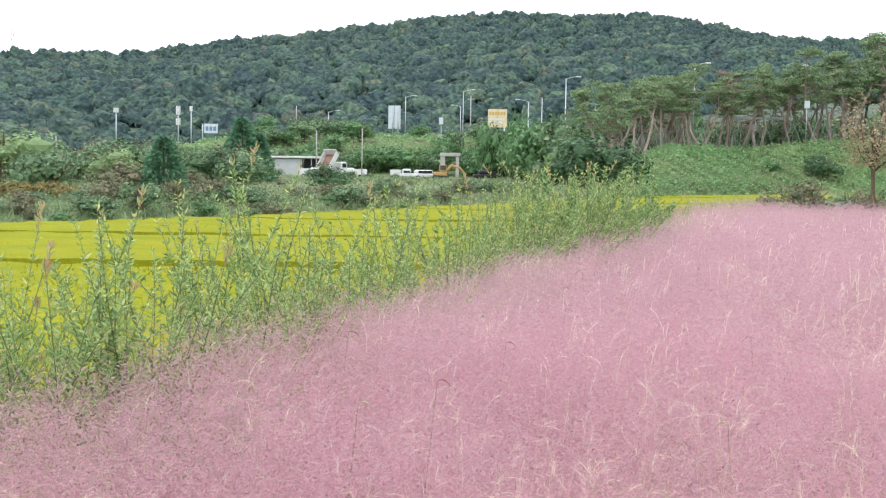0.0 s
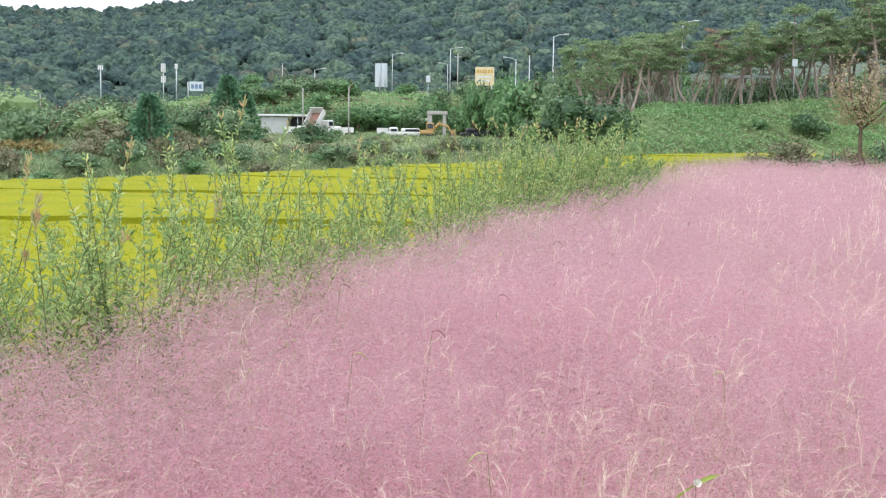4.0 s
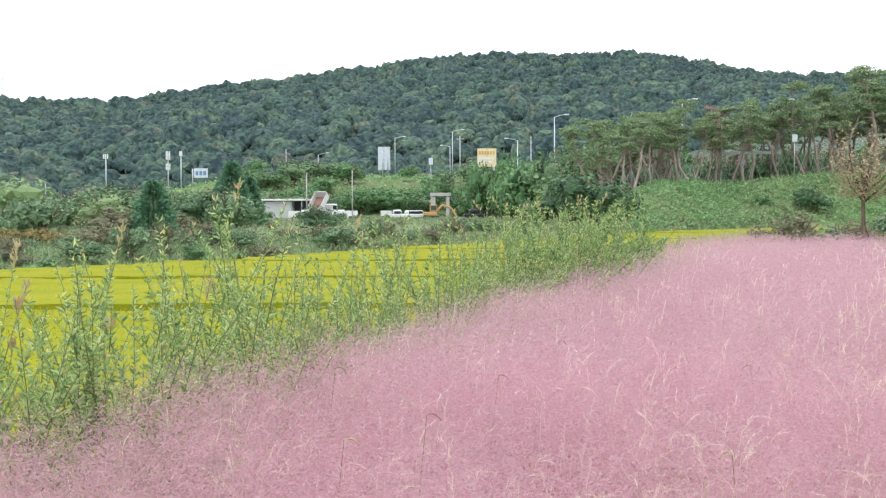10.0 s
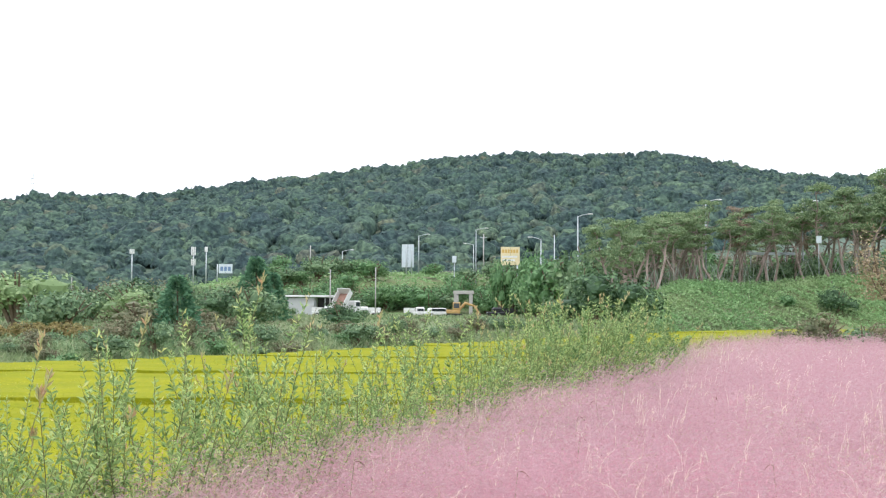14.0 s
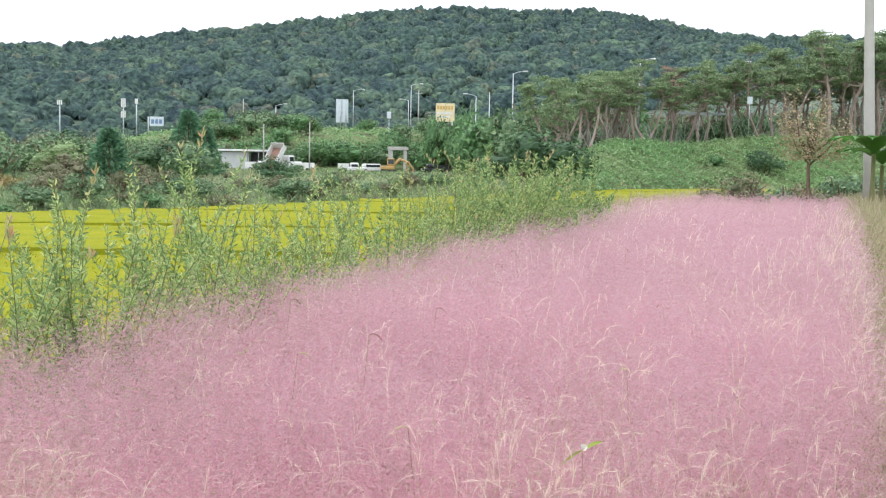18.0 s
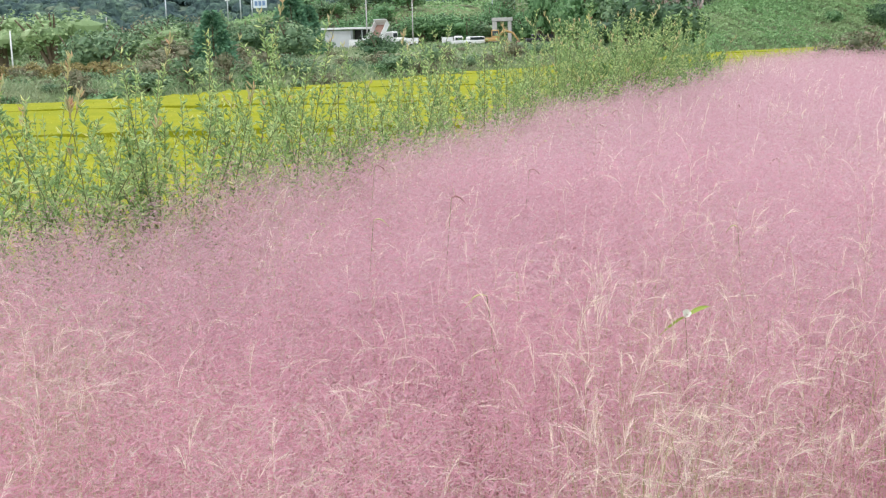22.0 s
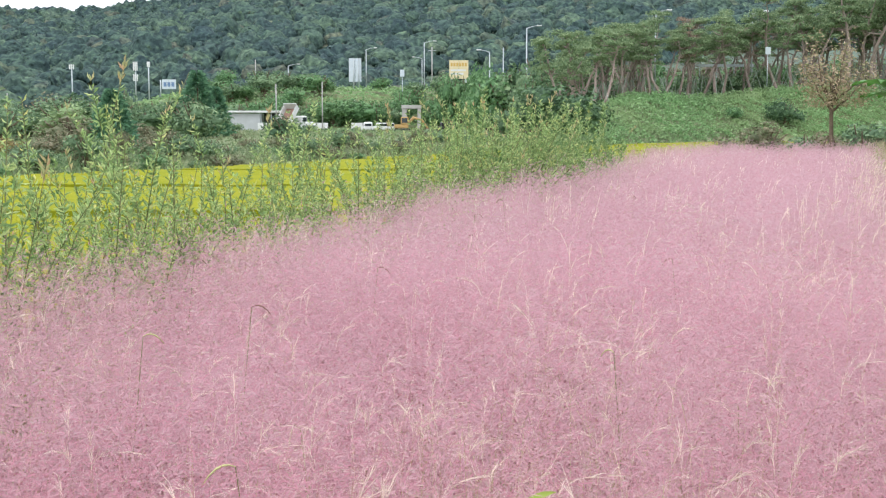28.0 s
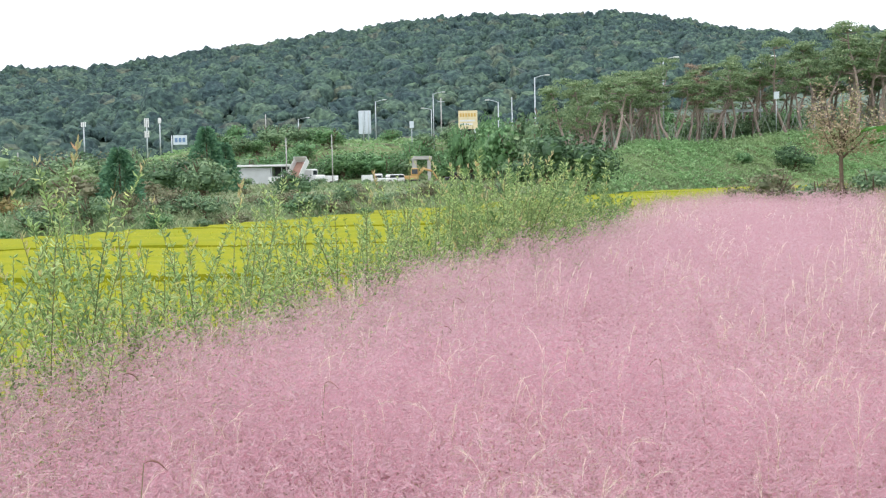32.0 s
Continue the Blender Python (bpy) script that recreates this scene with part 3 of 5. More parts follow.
def plumes(rng, x, y, tall, drift=0.1):
    """Stalks, and pale feathery plumes that arch over at the end: two sets of points and triangles."""
    n = len(x)
    s = np.maximum(1, y / 3.5)
    a = rng.normal(drift, 1.5, n)
    away1 = np.stack([np.cos(a), 0.6 * np.sin(a), np.zeros(n)], 1)
    foot = np.stack([x, y, np.full(n, 0.35)], 1)
    neck = foot + away1 * (rng.uniform(0.0, 0.12, n))[:, None] + np.stack([0 * x, 0 * x, tall - 0.42], 1)
    stalks = slivers(rng, foot, unit(neck - foot), np.linalg.norm(neck - foot, axis=1) * 1.25, 0.0022 * s**0.6)
    per = 28
    q = np.repeat(np.arange(n), per)
    t = rng.uniform(0, 1, len(q))
    away, size = unit(away1)[q], (rng.uniform(0.05, 0.14, n) * np.clip(y / 4, 1, 1.6))[q]
    curl = (rng.uniform(0.1, 1.5, n) / np.clip(y / 3, 1, 2.5))[q]
    base = neck[q] + away * (size * curl * t * t * 0.8)[:, None] + np.stack([0 * t, 0 * t, size * (t - 0.6 * curl * t * t)], 1)
    axis = unit(away * (1.6 * curl * t)[:, None] + np.stack([0 * t, 0 * t, 1 - 1.2 * curl * t], 1))
    way = unit(axis + rng.normal(0, 0.16, (len(q), 3)))
    return stalks, bent(rng, base, way, rng.uniform(0.015, 0.05, len(q)), 0.00065 * s[q] ** 0.95 * rng.uniform(0.6, 1.4, len(q)), rng.uniform(0.0, 0.8, len(q)))


# loose clumps of plumes: thick close to the corner, sparse farther on, and a fringe along the path
cx, cy = field_points(rng, 95, 1.4, 3.6, 0)
cx[:40], cy[:40] = rng.uniform(0.15, 1.15, 40), rng.uniform(1.6, 3.7, 40)
cx[40:58], cy[40:58] = dry_spots(18)
mx, my = field_points(rng, 170, 3.4, 24, 1.2)
k = np.concatenate([rng.integers(95, size=620), 40 + rng.integers(18, size=130), 95 + rng.integers(170, size=900)])
cx, cy = np.concatenate([cx, mx])[k], np.concatenate([cy, my])[k]
x, y = cx + rng.normal(0, 0.05, len(k)), cy + rng.normal(0, 0.08, len(k))
ok = (x > strip_left(y) + 0.15) & (x < strip_right(y))
x, y = x[ok], y[ok]
set_a = plumes(rng, x, y, tops(x, y) + rng.uniform(-0.13, 0.06, len(x)))
y = 1.9 + 20 * rng.uniform(0, 1, 520) ** 1.7
x = strip_right(y) - rng.gamma(1.5, 0.11, 520) * np.maximum(1, y / 6) ** 0.5
set_b = plumes(rng, x, y, tops(x, y) + rng.uniform(-0.08, 0.1, len(x)), 0.2)
tagged(link("dry_grass_plumes", tri_mesh("dry_grass_plumes", *joined([set_a[1], set_b[1]])), M["plume"]), "pale cream feathery plumes scattered through the pink grass", "grass", kind="stuff")
x, y = field_points(rng, 650, 1.3, 26, 1.6)
more = slivers(rng, np.stack([x, y, np.full(len(x), 0.3)], 1), unit(ways(rng, len(x), 0.93, 1.0)), rng.uniform(0.45, 0.66, len(x)), 0.0019 * np.maximum(1, y / 4) ** 0.6)
tagged(link("grass_stalks", tri_mesh("grass_stalks", *joined([set_a[0], set_b[0], more])), M["stalk"]), "thin tan and green stalks standing in the pink grass", "grass", kind="stuff")


def arcs(rng, x, y, z, tall, reach, width):
    """Long blades that rise, bend over and hang: points and triangles."""
    n = len(x)
    a = rng.uniform(0, 6.28, n)
    away = np.stack([np.cos(a), np.sin(a), 0 * a], 1)
    side = np.stack([-np.sin(a), np.cos(a), 0 * a], 1) * np.asarray(width).reshape(-1, 1) / 2
    rows = []
    for t in np.linspace(0, 1, 7):
        c = np.stack([x, y, z], 1) + away * (reach * t**2.2)[:, None]
        c[:, 2] += tall * (1.75 * t - 0.95 * t**2.4)
        rows += [c - side * (1 - 0.85 * t), c + side * (1 - 0.85 * t)]
    v = np.stack(rows, 1).reshape(-1, 3)
    k = np.arange(n)[:, None] * 14
    f = np.concatenate([np.concatenate([k + [2 * q, 2 * q + 1, 2 * q + 3], k + [2 * q, 2 * q + 3, 2 * q + 2]], 1) for q in range(6)], 1).reshape(-1, 3)
    return v, f


y = 3.3 + 11 * rng.uniform(0, 1, 420) ** 1.5
x = strip_left(y) - rng.normal(0.12, 0.16, 420)
v, f = arcs(rng, x, y, height(x, y) + 0.05, rng.uniform(0.5, 0.92, 420), rng.uniform(0.15, 0.5, 420), 0.006 * np.maximum(1, y / 6))
bed_edge = (v, f)
cx, cy = field_points(rng, 60, 1.5, 4.4, 0.8)
cx[:26], cy[:26] = rng.uniform(0.15, 1.2, 26), rng.uniform(1.6, 3.7, 26)
cx[26:44], cy[26:44] = dry_spots(18)
k = rng.integers(60, size=850)
x, y = cx[k] + rng.normal(0, 0.05, 850), cy[k] + rng.normal(0, 0.06, 850)
v, f = arcs(rng, x, y, np.full(850, 0.12), rng.uniform(0.6, 0.95, 850), rng.uniform(0.06, 0.45, 850), rng.uniform(0.0014, 0.003, 850))
tagged(link("tan_grass_tufts", tri_mesh("tan_grass_tufts", v, f), M["tuft"]), "tufts of olive and tan blades rising through the pink grass", "grass", kind="stuff")
n = 420
x, y = field_points(rng, n, 1.4, 10, 1.3)
v, f = arcs(rng, x, y, tops(x, y) - rng.uniform(0.22, 0.4, n), rng.uniform(0.16, 0.36, n), rng.uniform(0.03, 0.22, n), 0.001 * np.maximum(1, y / 3.0) ** 0.5 * rng.uniform(0.7, 1.5, n))
tagged(link("dry_grass_wisps", tri_mesh("dry_grass_wisps", v, f), M["plume"]), "long thin cream culms arching over the pink heads", "grass", kind="stuff")
v, f = bed_edge
tagged(link("bed_edge_grass", tri_mesh("bed_edge_grass", v, f), M["tuft"]), "long arching tan grass blades at the foot of the willows", "grass", kind="stuff")

# dry verge beside the bed
n = 22000
y = 42 * rng.uniform(0.02, 1, n) ** 1.6
x = strip_right(y) + rng.gamma(1.6, 0.5, n) - 0.05
hgt = rng.uniform(0.35, 0.85, n) + 0.35 * ease(14, 22, y)
v, f = bent(rng, np.stack([x, y, height(x, y)], 1), unit(ways(rng, n, 0.85, 1.0) + np.array([0.15, 0, 0])), hgt, 0.0028 * np.maximum(1, y / 4), rng.uniform(0.1, 0.9, n))
tagged(link("verge_grass", tri_mesh("verge_grass", v, f), M["verge"]), "dry tan and green grass along the path edge", "grass", kind="stuff")


# ---- willow shoots along the bed ----
def willow_shoot(seed, tall, tip, branches, shape=leaflets):
    """A slim shoot: stem, slanting twigs, narrow leaves and a young tip. Returns three meshes."""
    rng = np.random.default_rng(seed)
    bend = rng.normal(0, 0.16, 2)
    axes = [(np.zeros(3), np.array([bend[0], bend[1], 1.0]), tall, 0.0065)]
    for q in range(branches):
        t = rng.uniform(0.05, 0.7)
        a = rng.uniform(0, 6.28)
        out = rng.uniform(0.25, 0.6)
        start = np.array([bend[0] * t * tall, bend[1] * t * tall, t * tall])
        axes.append((start, np.array([out * math.cos(a), out * math.sin(a), 1.0]), tall * rng.uniform(0.25, 0.6) * (1 - 0.5 * t), 0.0035))
    lv, yv, sticks = [], [], []
    for start, way, length, rad in axes:
        way = way / np.linalg.norm(way)
        curl = rng.normal(0, 0.1, 3) * [1, 1, 0]
        ts = np.linspace(0, 1, 5)
        pts = [start + way * length * t + curl * length * t * t for t in ts]
        bm = fresh()
        tube(bm, pts, [rad * (1 - 0.75 * t) for t in ts], 4)
        sticks.append(bpy.data.meshes.new("twig" if sticks else "stem"))
        bm.to_mesh(sticks[-1])
        bm.free()
        sticks[-1].materials.append(M["greenstem"])
        n = int(length * rng.uniform(88, 110))
        t = np.sort(rng.uniform(0.06, 1.0, n))
        p = start + np.outer(t * length, way) + np.outer(length * t * t, curl)
        az = np.arange(n) * 2.4 + rng.normal(0, 0.5, n)
        up = rng.uniform(0.1, 1.5, n)
        w = unit(np.stack([np.cos(az), np.sin(az), up], 1))
        size = rng.uniform(0.03, 0.07, n) * (1.1 - 0.4 * t)
        young = (t > 0.93) & tip
        lv.append(shape(rng, p[~young], w[~young], size[~young], size[~young] * 0.3))
        if young.any():
            w[young] = unit(w[young] + [0, 0, 1.2])
            yv.append(shape(rng, p[young], w[young], size[young] * 1.3, size[young] * 0.3))
    return sticks, tri_mesh("leaves", *joined(lv)), tri_mesh("young_leaves", *joined(yv)) if yv else None


def willow(place, meshes, rz, size, label, tilt=(0, 0)):
    sticks, leaf, tip = meshes
    ob = new("willow_shoot")
    ob.matrix_basis = pose(*place, tilt[0], tilt[1], rz) @ Matrix.Scale(size, 4)
    tagged(ob, label, "willow", "willow shoots along the grass bed")
    for me in sticks:
        new(me.name.split(".")[0], me).parent = ob
    for nm, me, mt in (("leaves", leaf, M["willow"]), ("young_leaves", tip, M["young"])):
        if me is not None:
            if not me.materials:
                me.materials.append(mt)
            o = new(nm, me)
            o.parent = ob
            o["kind"] = "stuff"
    return ob


rng = np.random.default_rng(21)
kinds = [willow_shoot(s, 1.6, s % 6 == 2, 2 + s % 4) for s in range(12)]
far_kinds = [willow_shoot(s + 20, 1.6, s % 6 == 2, 2 + s % 4) for s in range(8)]
label = "slim grey-green willow shoot with narrow upright leaves"
label_tip = "tall willow shoot with yellowish young tips"
for q in range(300):
    y = 3.6 + 14.4 * rng.uniform(0, 1) ** 0.9
    off = 0.08 + rng.gamma(1.3, 0.36)
    x = float(strip_left(y)) - off
    k = int(rng.integers(12))
    kind_of = kinds[k] if y < 7.5 else far_kinds[k % 8]
    tall = (rng.uniform(0.65, 1.08) if off < 1.2 else rng.uniform(0.8, 1.18)) + 0.28 * float(ease(9, 15, y)) * rng.uniform(-0.3, 1)
    willow((x, y, ground_at(x, y) - 0.02), kind_of, rng.uniform(0, 360), tall, label_tip if kind_of[2] else label, (rng.normal(0, 13), rng.normal(0, 13)))
# a thicker knot at the near end of the row
for q in range(58):
    y = rng.uniform(3.2, 6.2)
    x = float(strip_left(y)) - 0.08 - rng.gamma(1.4, 0.42)
    willow((x, y, ground_at(x, y) - 0.02), kinds[int(rng.integers(12))], rng.uniform(0, 360), rng.uniform(0.55, 0.95), label, (rng.normal(0, 11), rng.normal(0, 11)))
# the far end of the row, too dense to pick apart
pieces = []
for q in range(190):
    y = 25.5 - 11.5 * rng.uniform(0, 1) ** 1.2
    x = float(strip_left(y)) - rng.gamma(1.3, 0.4) - 0.1
    tall = (0.85 + 1.0 * rng.uniform(0, 1) ** 1.7) * float(np.interp(y, [15, 20, 23, 25.5], [1.12, 1.04, 0.85, 0.62]))
    n = int(tall * 120)
    t = rng.uniform(0.02, 1, n)
    lean = rng.normal(0, 0.13, 2)
    p = np.stack([x + lean[0] * t * tall, y + lean[1] * t * tall, ground_at(x, y) + t * tall], 1) + rng.normal(0, 0.03, (n, 3)) * (1.2 - t)[:, None]
    a = rng.uniform(0, 6.28, n)
    w = unit(np.stack([np.cos(a), np.sin(a), rng.uniform(0.3, 1.3, n)], 1))
    pieces.append(leaflets(rng, p, w, rng.uniform(0.05, 0.1, n), rng.uniform(0.016, 0.028, n)))
    foot = np.array([[x, y, ground_at(x, y)]])
    pieces.append(slivers(rng, foot, unit(np.array([[lean[0], lean[1], 1.0]])), [tall], [0.014]))
v, f = joined(pieces)
tagged(link("willow_thicket", tri_mesh("willow_thicket", v, f), M["thicket"]), "dense grey-green willow thicket along the far bed edge", "willow", kind="stuff")
# low leafy growth between the shoots
n = 8000
y = 3.3 + 19 * rng.uniform(0, 1, n) ** 1.1
x = strip_left(y) - rng.gamma(1.6, 0.32, n) - 0.12
clump = np.sin(3.1 * y + 1.3 * np.sin(2 * x)) * np.sin(5.3 * x - 1.7 * y)
tall = 0.55 + 0.3 * clump
p = np.stack([x, y, height(x, y) + rng.uniform(0.1, 1.0, n) * tall], 1)
s = rng.uniform(0.03, 0.06, n) * np.maximum(1, y / 10) ** 0.6
v, f = leaflets(rng, p, ways(rng, n, -0.1, 1.0), s, s * 0.4)
tagged(link("willow_undergrowth", tri_mesh("willow_undergrowth", v, f), M["under"]), "low green and yellowish leaves at the foot of the willows", "weeds", kind="stuff")
# the tallest ones, with bright tips
tipped = [willow_shoot(60 + s, 1.8, True, 1) for s in range(3)]
for x, y, top in ((-1.5, 7.76, 1.86), (-1.36, 7.8, 1.84), (-1.1, 7.6, 1.68), (-1.74, 6.47, 1.58), (-1.98, 6.8, 1.54), (-0.5, 9.1, 1.6), (0.6, 12.2, 1.66), (2.5, 17.5, 1.7), (-1.75, 4.9, 1.3), (-2.1, 5.6, 1.5), (-1.0, 8.4, 1.62), (0.1, 10.4, 1.5), (1.4, 14.0, 1.75), (1.7, 15.6, 1.8)):
    z = ground_at(x, y)
    willow((x, y, z), tipped[int(x * 7) % 3], rng.uniform(0, 360), (top - z) / 1.8, label_tip)


# ---- rice paddies ----
def paddy(label, y0, y1, step, rng, tufts, shift):
    """A standing crop as one block with an uneven top and a skirt."""
    xs, ys = np.arange(-42, 64, step), np.arange(y0, y1 + 0.01, step * 0.8)
    gx, gy = np.meshgrid(xs, ys)

    def inside(px, py):
        return (px < strip_left(py) - 2.5) & (py < rice_end(px) - 1.0)

    top = -0.02 + 0.025 * np.sin(gx * 0.5 + shift) * np.sin(gy * 0.7) + 0.015 * rng.normal(size=gx.shape)
    keep = inside(gx, gy)
    n = xs.size
    idx = np.arange(gx.size).reshape(gx.shape)
    cell = keep[:-1, :-1] & keep[1:, :-1] & keep[:-1, 1:] & keep[1:, 1:]
    a, b, c, d = idx[:-1, :-1][cell], idx[:-1, 1:][cell], idx[1:, 1:][cell], idx[1:, :-1][cell]
    v = np.stack([gx, gy, top], -1).reshape(-1, 3)
    f = [np.stack([a, b, c], 1), np.stack([a, c, d], 1)]
    edges = collections.Counter()
    for e in np.concatenate([np.stack(p, 1) for p in ((a, b), (b, c), (c, d), (d, a))]):
        edges[tuple(e)] += 1
    rim = np.array([e for e in edges if (e[1], e[0]) not in edges])
    low = v.copy()
    low[:, 2] = -0.72
    m = len(v)
    f += [np.stack([rim[:, 1], rim[:, 0], rim[:, 0] + m], 1), np.stack([rim[:, 1], rim[:, 0] + m, rim[:, 1] + m], 1)]
    ob = tagged(link("rice_paddy", tri_mesh("rice_paddy", np.concatenate([v, low]), np.concatenate(f)), M["rice_mass"]), label, "rice field", "rice paddies", kind="stuff")
    if y0 > 20:
        n = 4500
        px, py = rng.uniform(-0.45, 0.45, n) * (y1 + 4), rng.uniform(y0, y1, n)
        ok = inside(px, py)
        px, py = px[ok], py[ok]
        s = np.maximum(1, py / 20)
        lv, lf = bent(rng, np.stack([px, py, np.full(len(px), -0.1)], 1), unit(ways(rng, len(px), 0.6, 1.0)), rng.uniform(0.1, 0.19, len(px)), 0.011 * s, rng.uniform(0.4, 1.4, len(px)))
        blades = link("ears", tri_mesh("ears", lv, lf), M["rice_ear"], ob)
        blades["kind"] = "stuff"
        return ob
    px, py = rng.uniform(-30, 45, tufts * 3), rng.uniform(y0, y1, tufts * 3)
    ok = inside(px, py) & (np.abs(px) < 4 + 0.42 * py) & (py < 21.3)
    px, py = px[ok][:tufts], py[ok][:tufts]
    s = np.maximum(1, py / 14)
    bv, bf = bent(rng, np.stack([px, py, np.full(len(px), -0.12)], 1), unit(ways(rng, len(px), 0.55, 1.0)), rng.uniform(0.15, 0.32, len(px)) * np.clip(22 / py, 0.45, 1), 0.013 * s, rng.uniform(0.4, 1.6, len(px)))
    blades = link("ears", tri_mesh("ears", bv, bf), M["rice"], ob)
    blades["kind"] = "stuff"
    return ob


rng = np.random.default_rng(31)
paddy("ripening yellow-green rice standing in the nearest paddy", 5.5, 21.3, 0.5, rng, 20000, 0)
paddy("bright yellow ripe rice behind a narrow bund", 22.2, 31.0, 0.6, rng, 11000, 1)
paddy("bright yellow ripe rice in a middle paddy", 31.9, 42.0, 0.7, rng, 7000, 2)
paddy("yellow ripe rice in a farther paddy", 43.2, 56.0, 0.9, rng, 5000, 3)
paddy("yellow ripe rice near the far bank", 57.2, 74.0, 1.1, rng, 4500, 4)
paddy("yellow ripe rice below the green slope", 75.2, 96.0, 1.3, rng, 4000, 5)
paddy("yellow ripe rice at the foot of the green slope", 97.2, 133.0, 1.5, rng, 4000, 6)

# ---- weeds on bunds, bank and embankments ----
rng = np.random.default_rng(41)
n = 24000
y = np.array([21.75, 31.45, 42.6, 56.6, 74.6, 96.6])[rng.integers(6, size=n)] + rng.normal(0, 0.16, n)
x = rng.uniform(-0.45, 0.45, n) * y
ok = (x < strip_left(y) - 2) & (y < rice_end(x))
x, y = x[ok], y[ok]
v, f = bent(rng, np.stack([x, y, np.full(len(x), -0.66)], 1), unit(ways(rng, len(x), 0.7, 1.0)), rng.uniform(0.3, 0.72, len(x)), 0.012 * np.maximum(1, y / 16), rng.uniform(0.2, 1.2, len(x)))
tagged(link("bund_grass", tri_mesh("bund_grass", v, f), M["bundgrass"]), "brownish green grass on the bunds between the paddies", "grass", kind="stuff")
n = 40000
y = rng.uniform(0, 1, n) ** 1.3 * 190 + 20
x = rng.uniform(-0.5, 0.5, n) * (20 + 0.9 * y)
s = y - rice_end(x)
a = np.degrees(np.arctan2(x, y))
ok = (s > -0.6) & (y < 205) & (a < 12)
x, y = x[ok], y[ok]
lift = (0.35 + 0.35 * np.sin(x * 0.7) * np.sin(y * 0.5)) * np.interp(y, [60, 90], [1, 0.4])
sz = 0.16 * np.maximum(1, y / 60)
b = np.stack([x, y, height(x, y) + rng.uniform(0, 1, len(x)) * lift], 1)
v, f = leaflets(rng, b, ways(rng, len(x), 0.0, 1.0), sz * rng.uniform(0.7, 1.6, len(x)), sz * 0.55)
n = 40000
x = rng.uniform(-32, 40, n)
sd = rng.gamma(1.2, 5, n) - 0.9
y = rice_end(x) + sd
ok = np.abs(np.degrees(np.arctan2(x, y))) < 24
x, y = x[ok], y[ok]
g = np.maximum(1, y / 45)
v2, f2 = bent(rng, np.stack([x, y, height(x, y) - 0.03], 1), unit(ways(rng, len(x), 0.55, 1.0)), rng.uniform(0.25, 0.7, len(x)) * g**0.3, 0.03 * g, rng.uniform(0.2, 1.4, len(x)))
v, f = joined([(v, f), (v2, f2)])
tagged(link("bank_weeds", tri_mesh("bank_weeds", v, f), M["weed"]), "rank green and brownish weeds on the field bank", "weeds", kind="stuff")

n = 95000
y = rng.uniform(60, 250, n)
x = y * np.tan(np.radians(rng.uniform(-14, 26, n)))
s = y - rice_end(x)
a = np.degrees(np.arctan2(x, y))
ok = ((a > 8) & (s > 0.5) & (s < 60)) | ((y > 200) & (rng.uniform(0, 1, n) < 0.8))
x, y = x[ok], y[ok]
def swells(x, y):
    """Long slanting rolls of creeper."""
    return 0.2 + 0.85 * (1 - np.abs(np.sin(0.55 * x + 0.8 * y + 1.6 * np.sin(0.33 * x) + 0.9 * np.sin(0.21 * y)))) ** 1.5 + 0.25 * np.sin(1.3 * x) * np.sin(1.1 * y)


lift = swells(x, y)
sz = 0.26 * np.maximum(1, y / 110)
b = np.stack([x, y, height(x, y) + rng.uniform(0.5, 1, len(x)) * lift], 1)
v, f = leaflets(rng, b, unit(ways(rng, len(x), -0.4, 0.5)), sz * rng.uniform(0.7, 1.5, len(x)), sz * 0.8)
n = 42000
x = rng.uniform(8, 62, n)
y = rice_end(x) + rng.uniform(0.3, 26, n)
a = np.degrees(np.arctan2(x, y))
ok = (a > 7.5) & (a < 25)
x, y = x[ok], y[ok]
b = np.stack([x, y, height(x, y) + rng.uniform(0.5, 1, len(x)) * swells(x, y)], 1)
v2, f2 = leaflets(rng, b, unit(ways(rng, len(x), -0.3, 0.7)), rng.uniform(0.2, 0.42, len(x)), rng.uniform(0.12, 0.28, len(x)))
v, f = joined([(v, f), (v2, f2)])
tagged(link("vine_cover", tri_mesh("vine_cover", v, f), M["slope_vine"]), "thick green creeping vines over the slope and road embankment", "vines", kind="stuff")

n = 11000
y = 26 + rng.uniform(0, 1, n) * 42
x = strip_left(y) + rng.uniform(-2.2, 16, n)
ok = (y > 36) | (x < strip_left(y) - 0.3)
x, y = x[ok], y[ok]
v, f = bent(rng, np.stack([x, y, height(x, y)], 1), unit(ways(rng, len(x), 0.7, 1.0)), rng.uniform(0.4, 1.1, len(x)), 0.02 * np.maximum(1, y / 30), rng.uniform(0.2, 1, len(x)))
tagged(link("field_end_weeds", tri_mesh("field_end_weeds", v, f), M["verge"]), "tall pale weeds past the far end of the grass bed", "weeds", kind="stuff")


